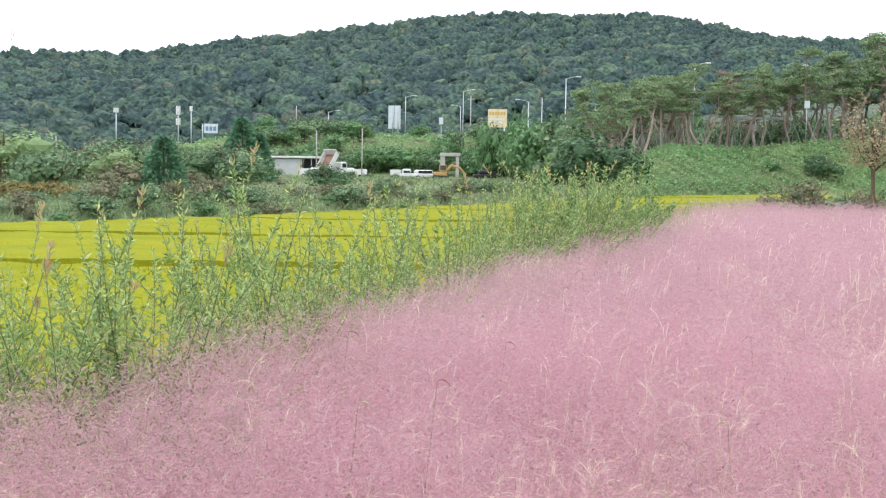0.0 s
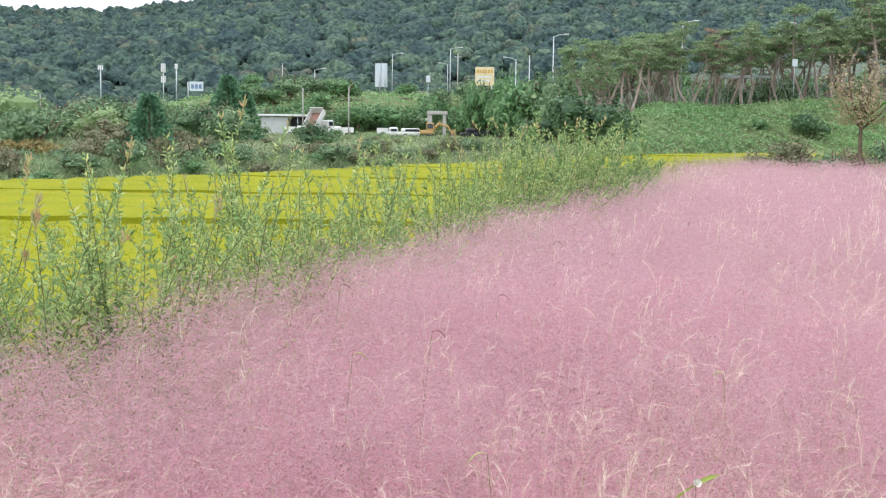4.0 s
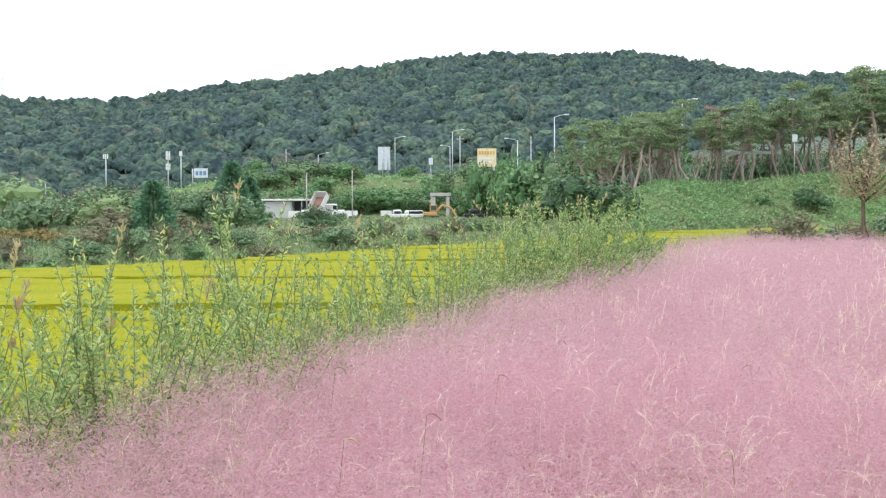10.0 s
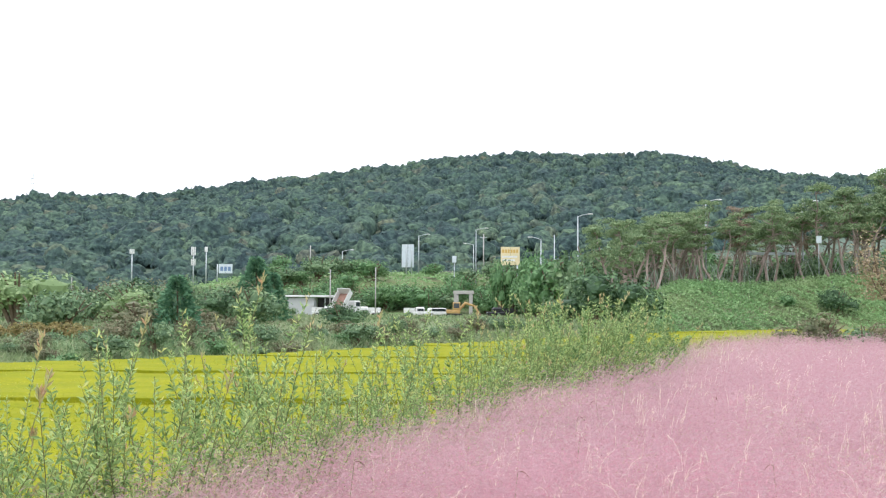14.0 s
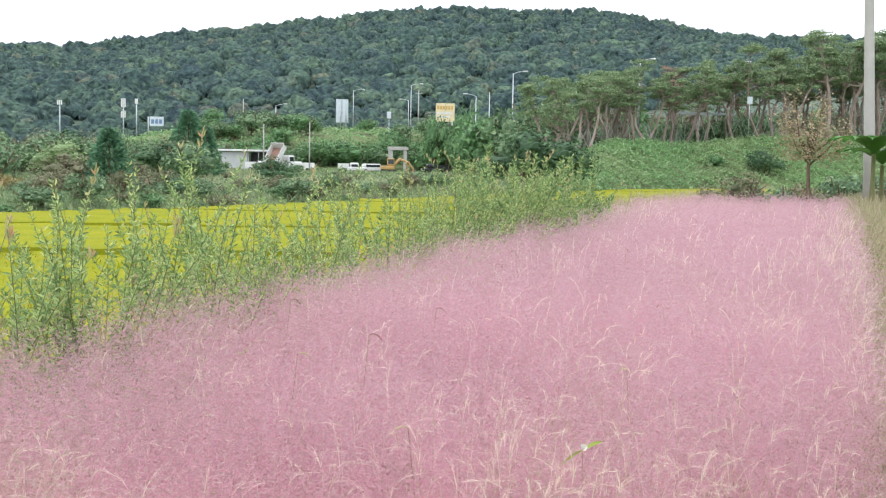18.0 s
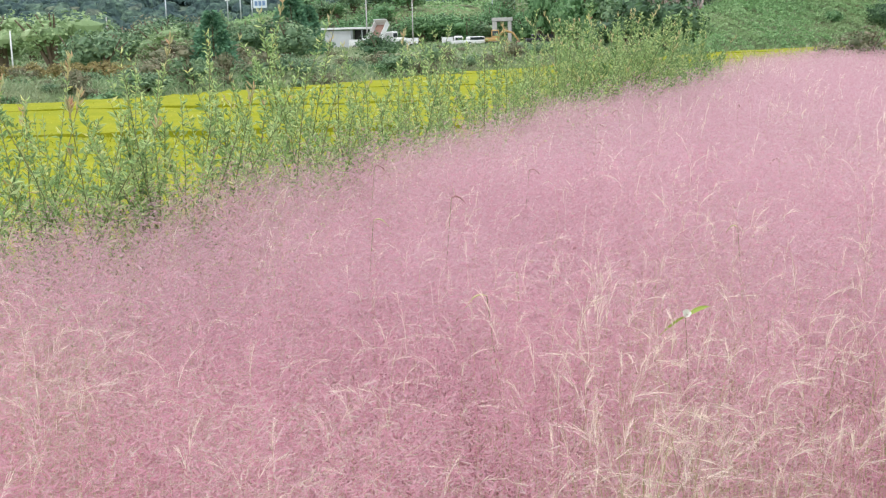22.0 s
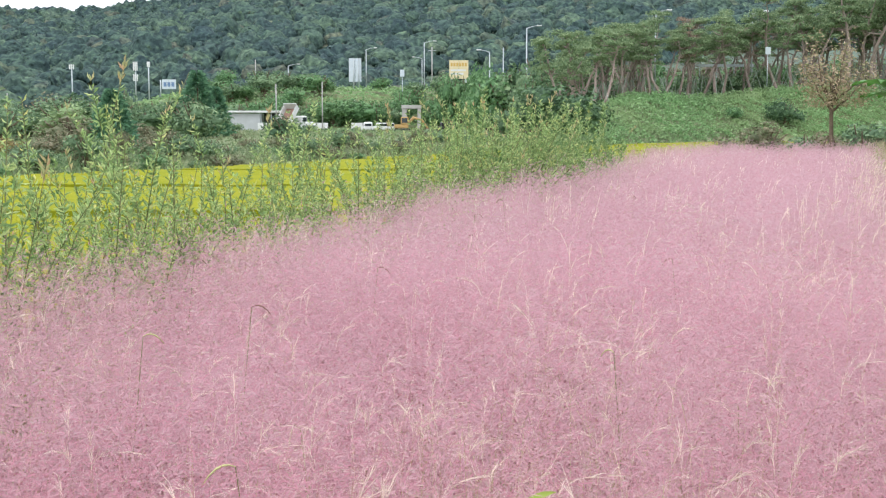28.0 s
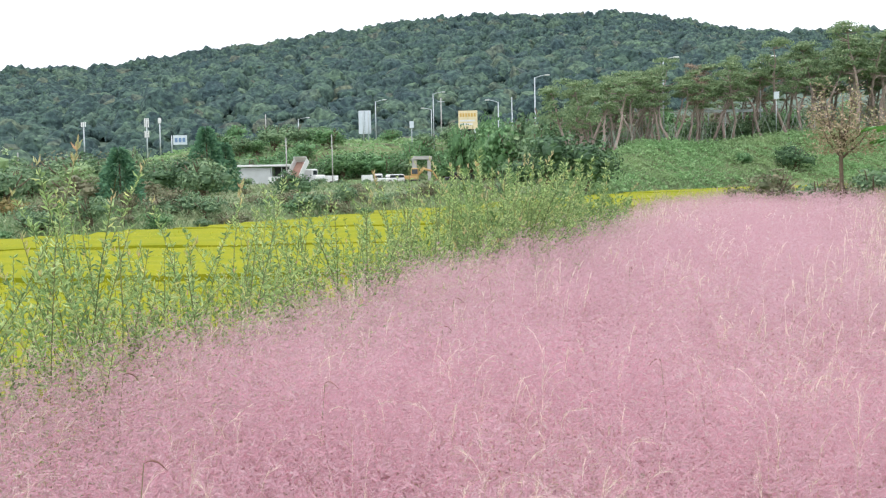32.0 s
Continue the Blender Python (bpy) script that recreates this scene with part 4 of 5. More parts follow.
# ---- bushes and trees ----
def bush_mesh(seed, count, leaf, squash=0.8, lumps=7, core=0.7):
    """Leafy lobes: solid hearts under leaves that stand off them, about two metres across and high."""
    rng = np.random.default_rng(seed)
    mid = unit(rng.normal(size=(lumps, 3))) * rng.uniform(0.25, 0.75, (lumps, 1)) * [1, 1, 0.7]
    rad = rng.uniform(0.35, 0.6, lumps)
    out = []
    for c, r in zip(mid, rad):
        v, f = lumpy(rng, 2, 5, 7, 0.35, -0.4)
        out.append((v * r * core + c, f))
    q = rng.integers(lumps, size=count)
    d = ways(rng, count, -0.7, 1.0)
    p = mid[q] + d * (rad[q] * rng.uniform(0.8, 1.15, count))[:, None]
    out.append(sprays(rng, p, d, leaf * rng.uniform(0.6, 1.6, count)))
    v, f = joined(out)
    v[:, 2] = np.maximum(v[:, 2] + 0.95, 0.02 * rng.uniform(0, 1, len(v))) * squash
    return tri_mesh("crown", v, f)


def stick_mesh(seed, n, spread, tall):
    rng = np.random.default_rng(seed)
    bm = fresh()
    for q in range(n):
        a = rng.uniform(0, 6.28)
        e = np.array([math.cos(a), math.sin(a), 0]) * rng.uniform(0.2, spread)
        m = e * 0.4 + rng.normal(0, 0.05, 3)
        tube(bm, [(0.02 * q, 0, -0.1), (m[0], m[1], tall * 0.5), (e[0], e[1], tall * rng.uniform(0.8, 1.05))], [0.06, 0.04, 0.015], 5)
    me = bpy.data.meshes.new("trunk")
    bm.to_mesh(me)
    bm.free()
    me.materials.append(M["bark"])
    return me


def bush(name, place, size, mesh, sticks, label, category, group="bushes on the bank", rz=0.0):
    ob = new(name)
    ob.matrix_basis = pose(*place, 0, 0, rz) @ Matrix.Diagonal((*size, 1))
    tagged(ob, label, category, group)
    for nm, me in (("trunk", sticks), ("crown", mesh)):
        o = new(nm, me)
        o.parent = ob
    return ob


def with_mat(me, mat):
    me.materials.append(mat)
    return me


sticks = [stick_mesh(s, 6, 0.8, 1.3) for s in range(3)]
green = [with_mat(bush_mesh(100 + s, 900, 0.13, 0.8, 7), M["bush"]) for s in range(4)]
brown = [with_mat(bush_mesh(110 + s, 1200, 0.1, 0.8, 8, 0.5), M["brownbush"]) for s in range(3)]
vined = [with_mat(bush_mesh(120 + s, 900, 0.14, 0.75, 7), M["vine"]) for s in range(4)]
tree_crowns = {"green": [with_mat(bush_mesh(130 + s, 1300, 0.115, 0.8, 11, 0.6), M["bush"]) for s in range(4)],
               "brown": [with_mat(bush_mesh(140 + s, 1200, 0.075, 0.8, 11, 0.5), M["brownbush"]) for s in range(3)],
               "vine": [with_mat(bush_mesh(150 + s, 1300, 0.115, 0.8, 11, 0.6), M["vine"]) for s in range(4)]}
tree_crowns["pale"] = [with_mat(bush_mesh(170 + s, 1300, 0.08, 0.8, 10), M["palebush"]) for s in range(2)]
ochre = [with_mat(bush_mesh(180 + s, 800, 0.12, 0.8, 7), M["ochrebush"]) for s in range(2)]
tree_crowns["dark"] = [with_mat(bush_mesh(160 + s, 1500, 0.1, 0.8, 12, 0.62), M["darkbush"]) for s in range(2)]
rng = np.random.default_rng(51)


def put_bush(kind, x, y, wide, tall, label, category="bush", group="bushes on the bank", deep=None):
    wide = min(wide, 1.8 * tall)
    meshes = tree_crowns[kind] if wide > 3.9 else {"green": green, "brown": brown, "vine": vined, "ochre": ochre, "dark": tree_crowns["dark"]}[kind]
    bush("bush", (x, y, ground_at(x, y) - 0.1), (wide / 2, (deep or wide) / 2, tall / 1.6), meshes[int(rng.integers(len(meshes)))], sticks[int(rng.integers(3))], label, category, group, 0 if deep else rng.uniform(0, 360))


put_bush("brown", -16.1, 62, 4.2, 2.3, "brownish green leafy bush on the field bank")
put_bush("brown", -13.6, 66, 2.2, 1.7, "thin brownish bush on the field bank")
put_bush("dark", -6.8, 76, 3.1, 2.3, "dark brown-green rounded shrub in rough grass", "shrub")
put_bush("green", -18.7, 58, 3.2, 2.7, "green leafy bush at the field edge")
put_bush("green", -21.5, 63, 4.0, 2.6, "green leafy bush at the field edge")
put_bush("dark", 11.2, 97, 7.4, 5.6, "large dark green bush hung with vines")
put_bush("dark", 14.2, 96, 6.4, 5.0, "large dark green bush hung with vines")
put_bush("green", 8.8, 99, 3.0, 3.4, "dull green bush beside the vines")
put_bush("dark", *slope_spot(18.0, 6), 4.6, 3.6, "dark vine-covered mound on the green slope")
put_bush("vine", *slope_spot(15.6, 9), 2.6, 2.0, "dark vine-covered mound on the green slope")
put_bush("brown", 13.9, 45, 2.2, 1.9, "straggly pale shrub past the grass bed", "shrub")
put_bush("brown", 12.2, 44, 1.6, 1.3, "straggly pale shrub past the grass bed", "shrub")
put_bush("green", 16.2, 47, 2.4, 1.6, "low green bush past the grass bed")
for x, y, w, tall, kind in ((15.4, 43, 1.8, 1.5, "brown"), (17.4, 44.5, 2.4, 1.9, "green"), (18.6, 43, 2.0, 1.6, "brown"), (19.8, 46, 2.8, 2.1, "green"), (14.6, 46, 1.6, 1.4, "green")):
    put_bush(kind, x, y, w, tall, "straggly olive and tan shrub past the grass bed", "shrub")
for x, y, w, t in ((-27.2, 75, 6.4, 4.5), (-31.4, 77, 6.6, 4.6), (-34, 82, 7, 4.4), (-22.4, 84, 5.4, 3.4)):
    put_bush("pale", x, y, w, t, "rounded pale green willow tree behind the field", "tree")
for q in range(16):
    y = rng.uniform(95, 180)
    x = -y * math.tan(math.radians(rng.uniform(9.5, 20)))
    put_bush("green" if q % 3 else "brown", x, y, rng.uniform(3, 7), rng.uniform(2.5, 5.5), "leafy tree in the belt behind the rice fields", "tree", "tree belt")
for q in range(14):
    x = rng.uniform(-14, 6)
    y = rng.uniform(85, 165)
    put_bush(("green", "brown")[q % 2], x, y, rng.uniform(1.0, 2.2), rng.uniform(0.5, 0.95), "low bush in the rough ground before the yard")
for q in range(16):
    x, y = rng.uniform(-24, -6), rng.uniform(54, 66)
    if y > rice_end(x) + 3:
        put_bush(("green", "brown", "brown")[q % 3], x, y, rng.uniform(1.2, 2.4), rng.uniform(0.6, 1.1), "low scrubby bush on the field bank")
for q in range(48):
    x = -22 + 29 * q / 48 + rng.uniform(-0.5, 0.5)
    y = float(rice_end(x)) + rng.uniform(3, 13)
    put_bush(("brown", "green", "green")[q % 3], x, y, rng.uniform(1.1, 2.5), rng.uniform(0.7, 1.5) * (0.5 if x < -15 else 1), "low scrubby bush on the field bank")
for q in range(17):
    a = 2.5 + 6.3 * q / 17
    y = rng.uniform(165, 200) if a < 6 else rng.uniform(142, 165)
    x = y * math.tan(math.radians(a))
    top = 1.6 + y * math.tan(math.radians(np.interp(a, [2.5, 4, 6, 8, 10], [1.8, 2.2, 2.9, 3.3, 3.6]) + rng.uniform(-0.35, 0.1)))
    if a < 3.3:
        continue
    put_bush(("green", "vine")[q % 2], x, y, rng.uniform(5, 7.5), max(2.5, top - ground_at(x, y)), "tall leafy tree beside the pines", "tree", "embankment trees")
for x, y, t in ((8.4, 199, 11.0), (10.6, 200, 11.2), (13.0, 197, 12.4)):
    put_bush("vine", x, y, 5.0, t, "tall vine-draped tree below the billboard", "tree", "embankment trees")
for q in range(44):
    a = 9.5 + 15.5 * q / 44 + rng.uniform(-0.3, 0.3)
    x, y = slope_spot(a, rng.uniform(42, 60) if q % 3 else rng.uniform(27, 36))
    put_bush(("green", "green", "brown", "vine")[q % 4], x, y, rng.uniform(4.5, 7), rng.uniform(3.4, 5.8) if q % 3 else rng.uniform(1.4, 2.4), "leafy green bush between the pines and the road", "bush", "bushes behind the pines")
for q in range(17):
    x = -27 + q * 0.62
    put_bush("ochre", x, 56 + 0.4 * math.sin(q), 1.4, 1.0 + 0.15 * math.sin(2.3 * q), "low rusty-leaved hedge shrub at the field edge", "hedge", "rusty hedge")
for q in range(30):
    x = -26 + 27 * q / 30 + rng.uniform(-0.5, 0.5)
    y = float(rice_end(x)) + rng.uniform(1.2, 4.5)
    put_bush(("green", "brown", "brown", "vine")[q % 4], x, y, rng.uniform(1.0, 2.2), rng.uniform(0.5, 1.15) * (0.6 if x < -14 else 1), "low scrubby bush at the edge of the rice", "bush", "bushes on the bank")
put_bush("vine", 0.6, 213, 4.6, 6.2, "vine-draped tree on the road embankment", "tree", "embankment trees")
# vine-draped trees on the road embankment
for q in range(46):
    a = -9 + 19 * (q + rng.uniform(-0.4, 0.4)) / 46
    y = rng.uniform(206, 236)
    x = y * math.tan(math.radians(a))
    if abs(x + 8.2) < 4.5:
        y = 210
    put_bush("vine" if q % 3 else "green", x, y, rng.uniform(5, 9), rng.uniform(3, 5.5), "vine-draped tree on the road embankment", "tree", "embankment trees")
for q in range(26):
    a = -7.5 + 17 * q / 26 + rng.uniform(-0.25, 0.25)
    y = rng.uniform(203, 212)
    x = y * math.tan(math.radians(a))
    if abs(x - 1.9) > 2.6:
        put_bush("vine" if q % 4 else "green", x, y, rng.uniform(6, 9), np.interp(a, [-8, 2, 5, 9.5], [5.5, 5.5, 7.6, 8.2]) * rng.uniform(0.85, 1.1), "tall vine-draped tree at the foot of the embankment", "tree", "embankment trees")
for q in range(18):
    a = 4 + 7.5 * q / 18
    y = rng.uniform(150, 200)
    x = y * math.tan(math.radians(a + rng.uniform(-0.4, 0.4)))
    put_bush(("green", "vine", "brown")[q % 3], x, y, rng.uniform(4, 7), rng.uniform(3.5, 6), "leafy tree on the slope below the road", "tree", "embankment trees")


for x in (36.5, 39.0, 41.4, 43.8, 46.4):
    put_bush("green", x, 150.6 + 0.3 * math.sin(x), 4.4, 4.3 + 0.3 * math.sin(3 * x), "leafy green bush between the pines and the road", "bush", "bushes behind the pines")
# tree belt behind the rice, and bushes before the yard
for q in range(30):
    a = -21.5 + 12.5 * (q + rng.uniform(-0.4, 0.4)) / 30
    y = rng.uniform(84, 128)
    x = y * math.tan(math.radians(a))
    top = 1.6 + y * math.tan(math.radians(rng.uniform(0.8, 1.75)))
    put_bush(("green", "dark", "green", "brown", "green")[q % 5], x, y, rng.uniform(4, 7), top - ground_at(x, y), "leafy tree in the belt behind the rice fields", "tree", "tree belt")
for x, y, w, tall in ((-18.6, 178, 3.2, 1.7), (-13.2, 179, 3.6, 1.5), (-10.4, 176, 2.6, 1.3), (-6.4, 178, 3.0, 1.2), (-24.5, 178, 3.4, 1.9)):
    put_bush("green", x, y, w, tall, "rounded green bush before the yard")
for x, y, w, tall in ((14.0, 154, 8.4, 7.0), (16.5, 152, 9.2, 8.0), (19.0, 153, 9.8, 9.0), (21.6, 152, 8.5, 8.6), (12.2, 160, 8.0, 6.2)):
    put_bush("green" if x > 16 else "vine", x, y, w, tall - (ground_at(x, y) - 3.0), "dark green spreading tree beside the road lamp", "tree", "embankment trees")


def conifer_mesh(seed, count, leaf):
    rng = np.random.default_rng(seed)
    t = rng.uniform(0, 1, count) ** 0.85
    layer = np.floor(t * 9) / 9
    a = rng.uniform(0, 6.28, count)
    lobes = 1 + 0.25 * np.sin(a * 5 + layer * 17)
    rad = (1 - t) ** 0.75 * 0.55 * lobes * rng.uniform(0.5, 1.05, count) + 0.02
    p = np.stack([rad * np.cos(a), rad * np.sin(a), 0.06 + 0.94 * t - 0.06 * rad], 1)
    w = unit(np.stack([np.cos(a), np.sin(a), rng.uniform(-0.5, 0.4, count)], 1))
    return with_mat(tri_mesh("crown", *leaflets(rng, p, w, leaf * rng.uniform(0.6, 1.4, count), leaf * 0.5)), M["conifer"])


def trunk_mesh(r, tall):
    bm = fresh()
    tube(bm, [(0, 0, -0.05), (0.01, 0, tall * 0.5), (0, 0.01, tall)], [r, r * 0.7, r * 0.2], 7)
    me = bpy.data.meshes.new("trunk")
    bm.to_mesh(me)
    bm.free()
    return with_mat(me, M["bark"])


cone, cone_trunk = conifer_mesh(7, 2400, 0.11), trunk_mesh(0.03, 0.9)
for x, y, w, t, lb in ((-14.2, 62, 2.3, 3.1, "dark green conical conifer behind the rice field"), (-17.2, 105, 3.6, 5.6, "tall dark green conifer beside the shed"), (-15.9, 107, 2.5, 4.3, "dark green conifer beside the shed")):
    bush("conifer_tree", (x, y, ground_at(x, y)), (w, w, t), cone, cone_trunk, lb, "conifer", "conifers")


# ---- red pines on the slope ----
def pine_meshes(seed):
    """A leaning, twisting trunk with limbs, and flat pads of needles. About ten metres high."""
    rng = np.random.default_rng(seed)
    bm = fresh()
    sway = rng.normal(0, 0.7, (7, 2)).cumsum(0) * 0.4 + np.outer(np.arange(7) ** 1.3, rng.normal(0, 0.16, 2))
    pts = [(sway[q, 0] - sway[0, 0], sway[q, 1] - sway[0, 1], 9.0 * q / 6 - 0.2) for q in range(7)]
    tube(bm, pts, [0.2, 0.17, 0.15, 0.13, 0.1, 0.07, 0.03], 7)
    pads = []
    for q in range(10):
        t = rng.uniform(0.58, 1.0)
        k = t * 6
        lo = int(min(5, k))
        p = np.array(pts[lo]) + (np.array(pts[lo + 1]) - np.array(pts[lo])) * (k - lo)
        a = rng.uniform(0, 6.28)
        out = rng.uniform(0.6, 2.3) * (1.25 - 0.6 * t)
        e = p + [out * math.cos(a), out * math.sin(a), rng.uniform(0.1, 0.9)]
        tube(bm, [p, (p + e) / 2 + [0, 0, -0.12], e], [0.07, 0.05, 0.02], 5)
        pads.append((e, rng.uniform(0.45, 1.0)))
    for q in range(9):
        t = rng.uniform(0.25, 0.66) * 6
        p = np.array(pts[int(t)]) + (np.array(pts[int(t) + 1]) - np.array(pts[int(t)])) * (t - int(t))
        a = rng.uniform(0, 6.28)
        e = p + [rng.uniform(0.5, 1.7) * math.cos(a), rng.uniform(0.5, 1.7) * math.sin(a), rng.uniform(-0.2, 0.9)]
        tube(bm, [p, (p + e) / 2 + [0, 0, 0.15], e], [0.05, 0.035, 0.012], 4)
    pads.append((np.array(pts[-1]), 1.0))
    trunk = bpy.data.meshes.new("trunk")
    bm.to_mesh(trunk)
    bm.free()
    tufts = []
    for e, s in pads:
        v, f = lumpy(rng, 2, 6, 7, 0.45, -0.6)
        tufts.append((v * [0.7 * s, 0.7 * s, 0.26 * s] + e + [0, 0, 0.1], f))
        n = int(230 * s)
        d = ways(rng, n, -0.5, 1.0)
        p = e + d * rng.uniform(0.75, 1.3, (n, 1)) * [1.0 * s, 1.0 * s, 0.42 * s] + [0, 0, 0.1]
        tufts.append(sprays(rng, p, d, rng.uniform(0.1, 0.26, n)))
    return with_mat(trunk, M["pinebark"]), tri_mesh("crown", *joined(tufts))


def prop_mesh():
    bm = fresh()
    tube(bm, [(1.6, 0, 0), (0.12, 0, 3.2)], 0.032, 6)
    me = bpy.data.meshes.new("support_pole")
    bm.to_mesh(me)
    bm.free()
    return with_mat(me, M["prop"])


pine_kinds = [pine_meshes(200 + s) for s in range(11)]
for k in pine_kinds:
    k[1].materials.append(M["pine"])
red_crown = pine_kinds[2][1].copy()
red_crown.materials[0] = M["redpine"]
prop = prop_mesh()
rng = np.random.default_rng(61)
for q in range(104):
    a = 7.6 + 17.5 * q / 104 + rng.uniform(-0.3, 0.3)
    x, y = slope_spot(a, 19 + rng.uniform(0, 20))
    size = np.interp(a, [7.5, 13, 15, 16.4, 18.3, 20, 25], [1.06, 1.02, 1.05, 1.15, 1.18, 1.3, 1.6]) * rng.uniform(0.74, 1.08)
    ob = new("red_pine")
    ob.matrix_basis = pose(x, y, ground_at(x, y), rng.normal(0, 4), rng.normal(0, 5), rng.uniform(0, 360)) @ Matrix.Scale(size, 4)
    withered = q in (35, 36, 55)
    tagged(ob, "withered reddish pine among the green pines" if withered else "red pine with a bare twisting trunk and flat crown", "pine tree", "pines on the slope")
    t, c = pine_kinds[int(rng.integers(11))]
    for nm, me in (("trunk", t), ("crown", red_crown if withered else c)):
        o = new(nm, me)
        o.parent = ob
    for s in range(3):
        o = new("support_pole", prop)
        o.parent = ob
        o.matrix_basis = pose(0, 0, 0, 0, 0, 120 * s + 40 * q)


for x, y, top, k in ((56.6, 150, 19.8, 1), (60.5, 152, 19.0, 4), (64.6, 154, 20.2, 7), (52.5, 151, 16.6, 5)):
    z = ground_at(x, y)
    ob = new("red_pine")
    ob.matrix_basis = pose(x, y, z, 2, -2, 50 * k) @ Matrix.Scale((top - z) / 9.4, 4)
    tagged(ob, "tall red pine rising above the ridge line", "pine tree", "pines on the slope")
    for nm, me in zip(("trunk", "crown"), pine_kinds[k]):
        new(nm, me).parent = ob


# ---- road lamps, signs and poles ----
def street_lamp(x, y, z_top, arm, label="grey steel street lamp with a single arm"):
    z = ground_at(x, y)
    ob = hold("street_lamp", (x, y, z), label, "street lamp", "road lamps")
    t = z_top - z
    bm = fresh()
    tube(bm, [(0, 0, -0.2), (0, 0, t * 0.5), (0, 0, t)], [0.11, 0.09, 0.07], 8)
    part("pole", bm, M["galvanised"], ob, smooth=True)
    bm = fresh()
    tube(bm, [(0, 0, t - 0.1), (arm * 0.5, 0, t + 0.15), (arm, 0, t + 0.28)], [0.06, 0.05, 0.045], 6)
    part("arm", bm, M["galvanised"], ob, smooth=True)
    bm = fresh()
    g = 0.7 if arm > 0 else -0.7
    box(bm, (min(arm, arm + g), -0.16, t + 0.2), (max(arm, arm + g), 0.16, t + 0.36), 0.05)
    part("lamp_head", bm, M["white_paint"], ob, "pale grey lamp head")


for x, y, z, arm in ((-6.5, 238, 16.7, 1.5), (4.7, 225, 17.1, 1.6), (4.9, 260, 16.2, -1.5), (13.6, 180, 12.6, -1.3), (17.05, 160, 14.5, 1.3), (32.1, 150, 15.6, 1.3), (-22, 240, 13.6, 1.6), (44.3, 150, 15.5, 1.3)):
    street_lamp(x, y, z, arm)


def pole(x, y, z_top, r, mat, label, name="utility_pole", bar=False):
    z = ground_at(x, y)
    ob = hold(name, (x, y, z), label, "pole", "poles")
    bm = fresh()
    tube(bm, [(0, 0, -0.2), (0, 0, z_top - z)], [r, r * 0.7], 8)
    part("shaft", bm, M[mat], ob, smooth=True)
    if bar:
        bm = fresh()
        box(bm, (-0.7, -0.05, z_top - z - 0.7), (0.7, 0.05, z_top - z - 0.58), 0.01)
        part("crossarm", bm, M["galvanised"], ob)
    return ob


pole(6.4, 235, 16.9, 0.14, "concrete", "concrete power pole with a crossarm behind the road", bar=True)
pole(16.5, 190, 13.9, 0.1, "galvanised", "grey steel pole beside the road")
pole(-19.4, 191, 8.2, 0.12, "concrete", "leaning concrete pole behind the shed")
pole(-11.4, 180, 8.2, 0.1, "concrete", "thin grey pole in the yard")
pole(-38.3, 120, 4.8, 0.07, "concrete", "thin concrete pole in the tree belt")
pole(-24, 60, 2.6, 0.05, "white_paint", "white pole standing in the bushes")
pole(-28, 236, 14.5, 0.12, "concrete", "concrete pole wound with vines")


def mast(x, y, z_top, panels, label):
    z = ground_at(x, y)
    ob = hold("antenna_mast", (x, y, z), label, "mast", "masts on the left")
    t = z_top - z
    bm = fresh()
    tube(bm, [(0, 0, -0.2), (0, 0, t)], [0.16, 0.12], 8)
    part("shaft", bm, M["galvanised"], ob, smooth=True)
    for lo, hi, w in panels:
        for s in (-1, 0, 1):
            bm = fresh()
            box(bm, (s * w - 0.13, -0.3 + 0.12 * abs(s), t + lo), (s * w + 0.13, -0.16 + 0.12 * abs(s), t + hi), 0.03)
            part("antenna", bm, M["white_paint"], ob, "white antenna panel")


mast(-56.5, 260, 15.2, ((-1.7, 0.2, 0.36), (-3.9, -2.5, 0.36)), "telecom mast with two tiers of white antennas")
mast(-53.7, 260, 15.3, ((-1.0, 0.1, 0.2),), "slim telecom mast with white antennas")
mast(-70, 260, 14.7, ((-0.9, 0.1, 0.4),), "floodlight mast above the trees")


def road_sign(name, x, y, z_lo, z_hi, width, posts, mat, label, bars=(), front=0.1):
    z = ground_at(x, y)
    ob = hold(name, (x, y, z), label, "sign", "road signs")
    for px in posts:
        bm = fresh()
        tube(bm, [(px, front, -0.2), (px, front, z_hi - z - 0.05)], 0.12 if width > 2 else 0.05, 8)
        part("post", bm, M["galvanised"], ob, smooth=True)
    n = 2 if width > 2 else 1
    for q in range(n):
        bm = fresh()
        w = width / n
        box(bm, (-width / 2 + q * w + 0.02, -0.06, z_lo - z), (-width / 2 + (q + 1) * w - 0.02, 0.03, z_hi - z), 0.02)
        part("panel", bm, M[mat], ob)
    for bx0, bx1, bz0, bz1, bmat in bars:
        bm = fresh()
        box(bm, (bx0, -0.085, bz0 - z), (bx1, -0.064, bz1 - z))
        part("lettering", bm, M[bmat], ob, "plain bar of unreadable lettering")
    return ob


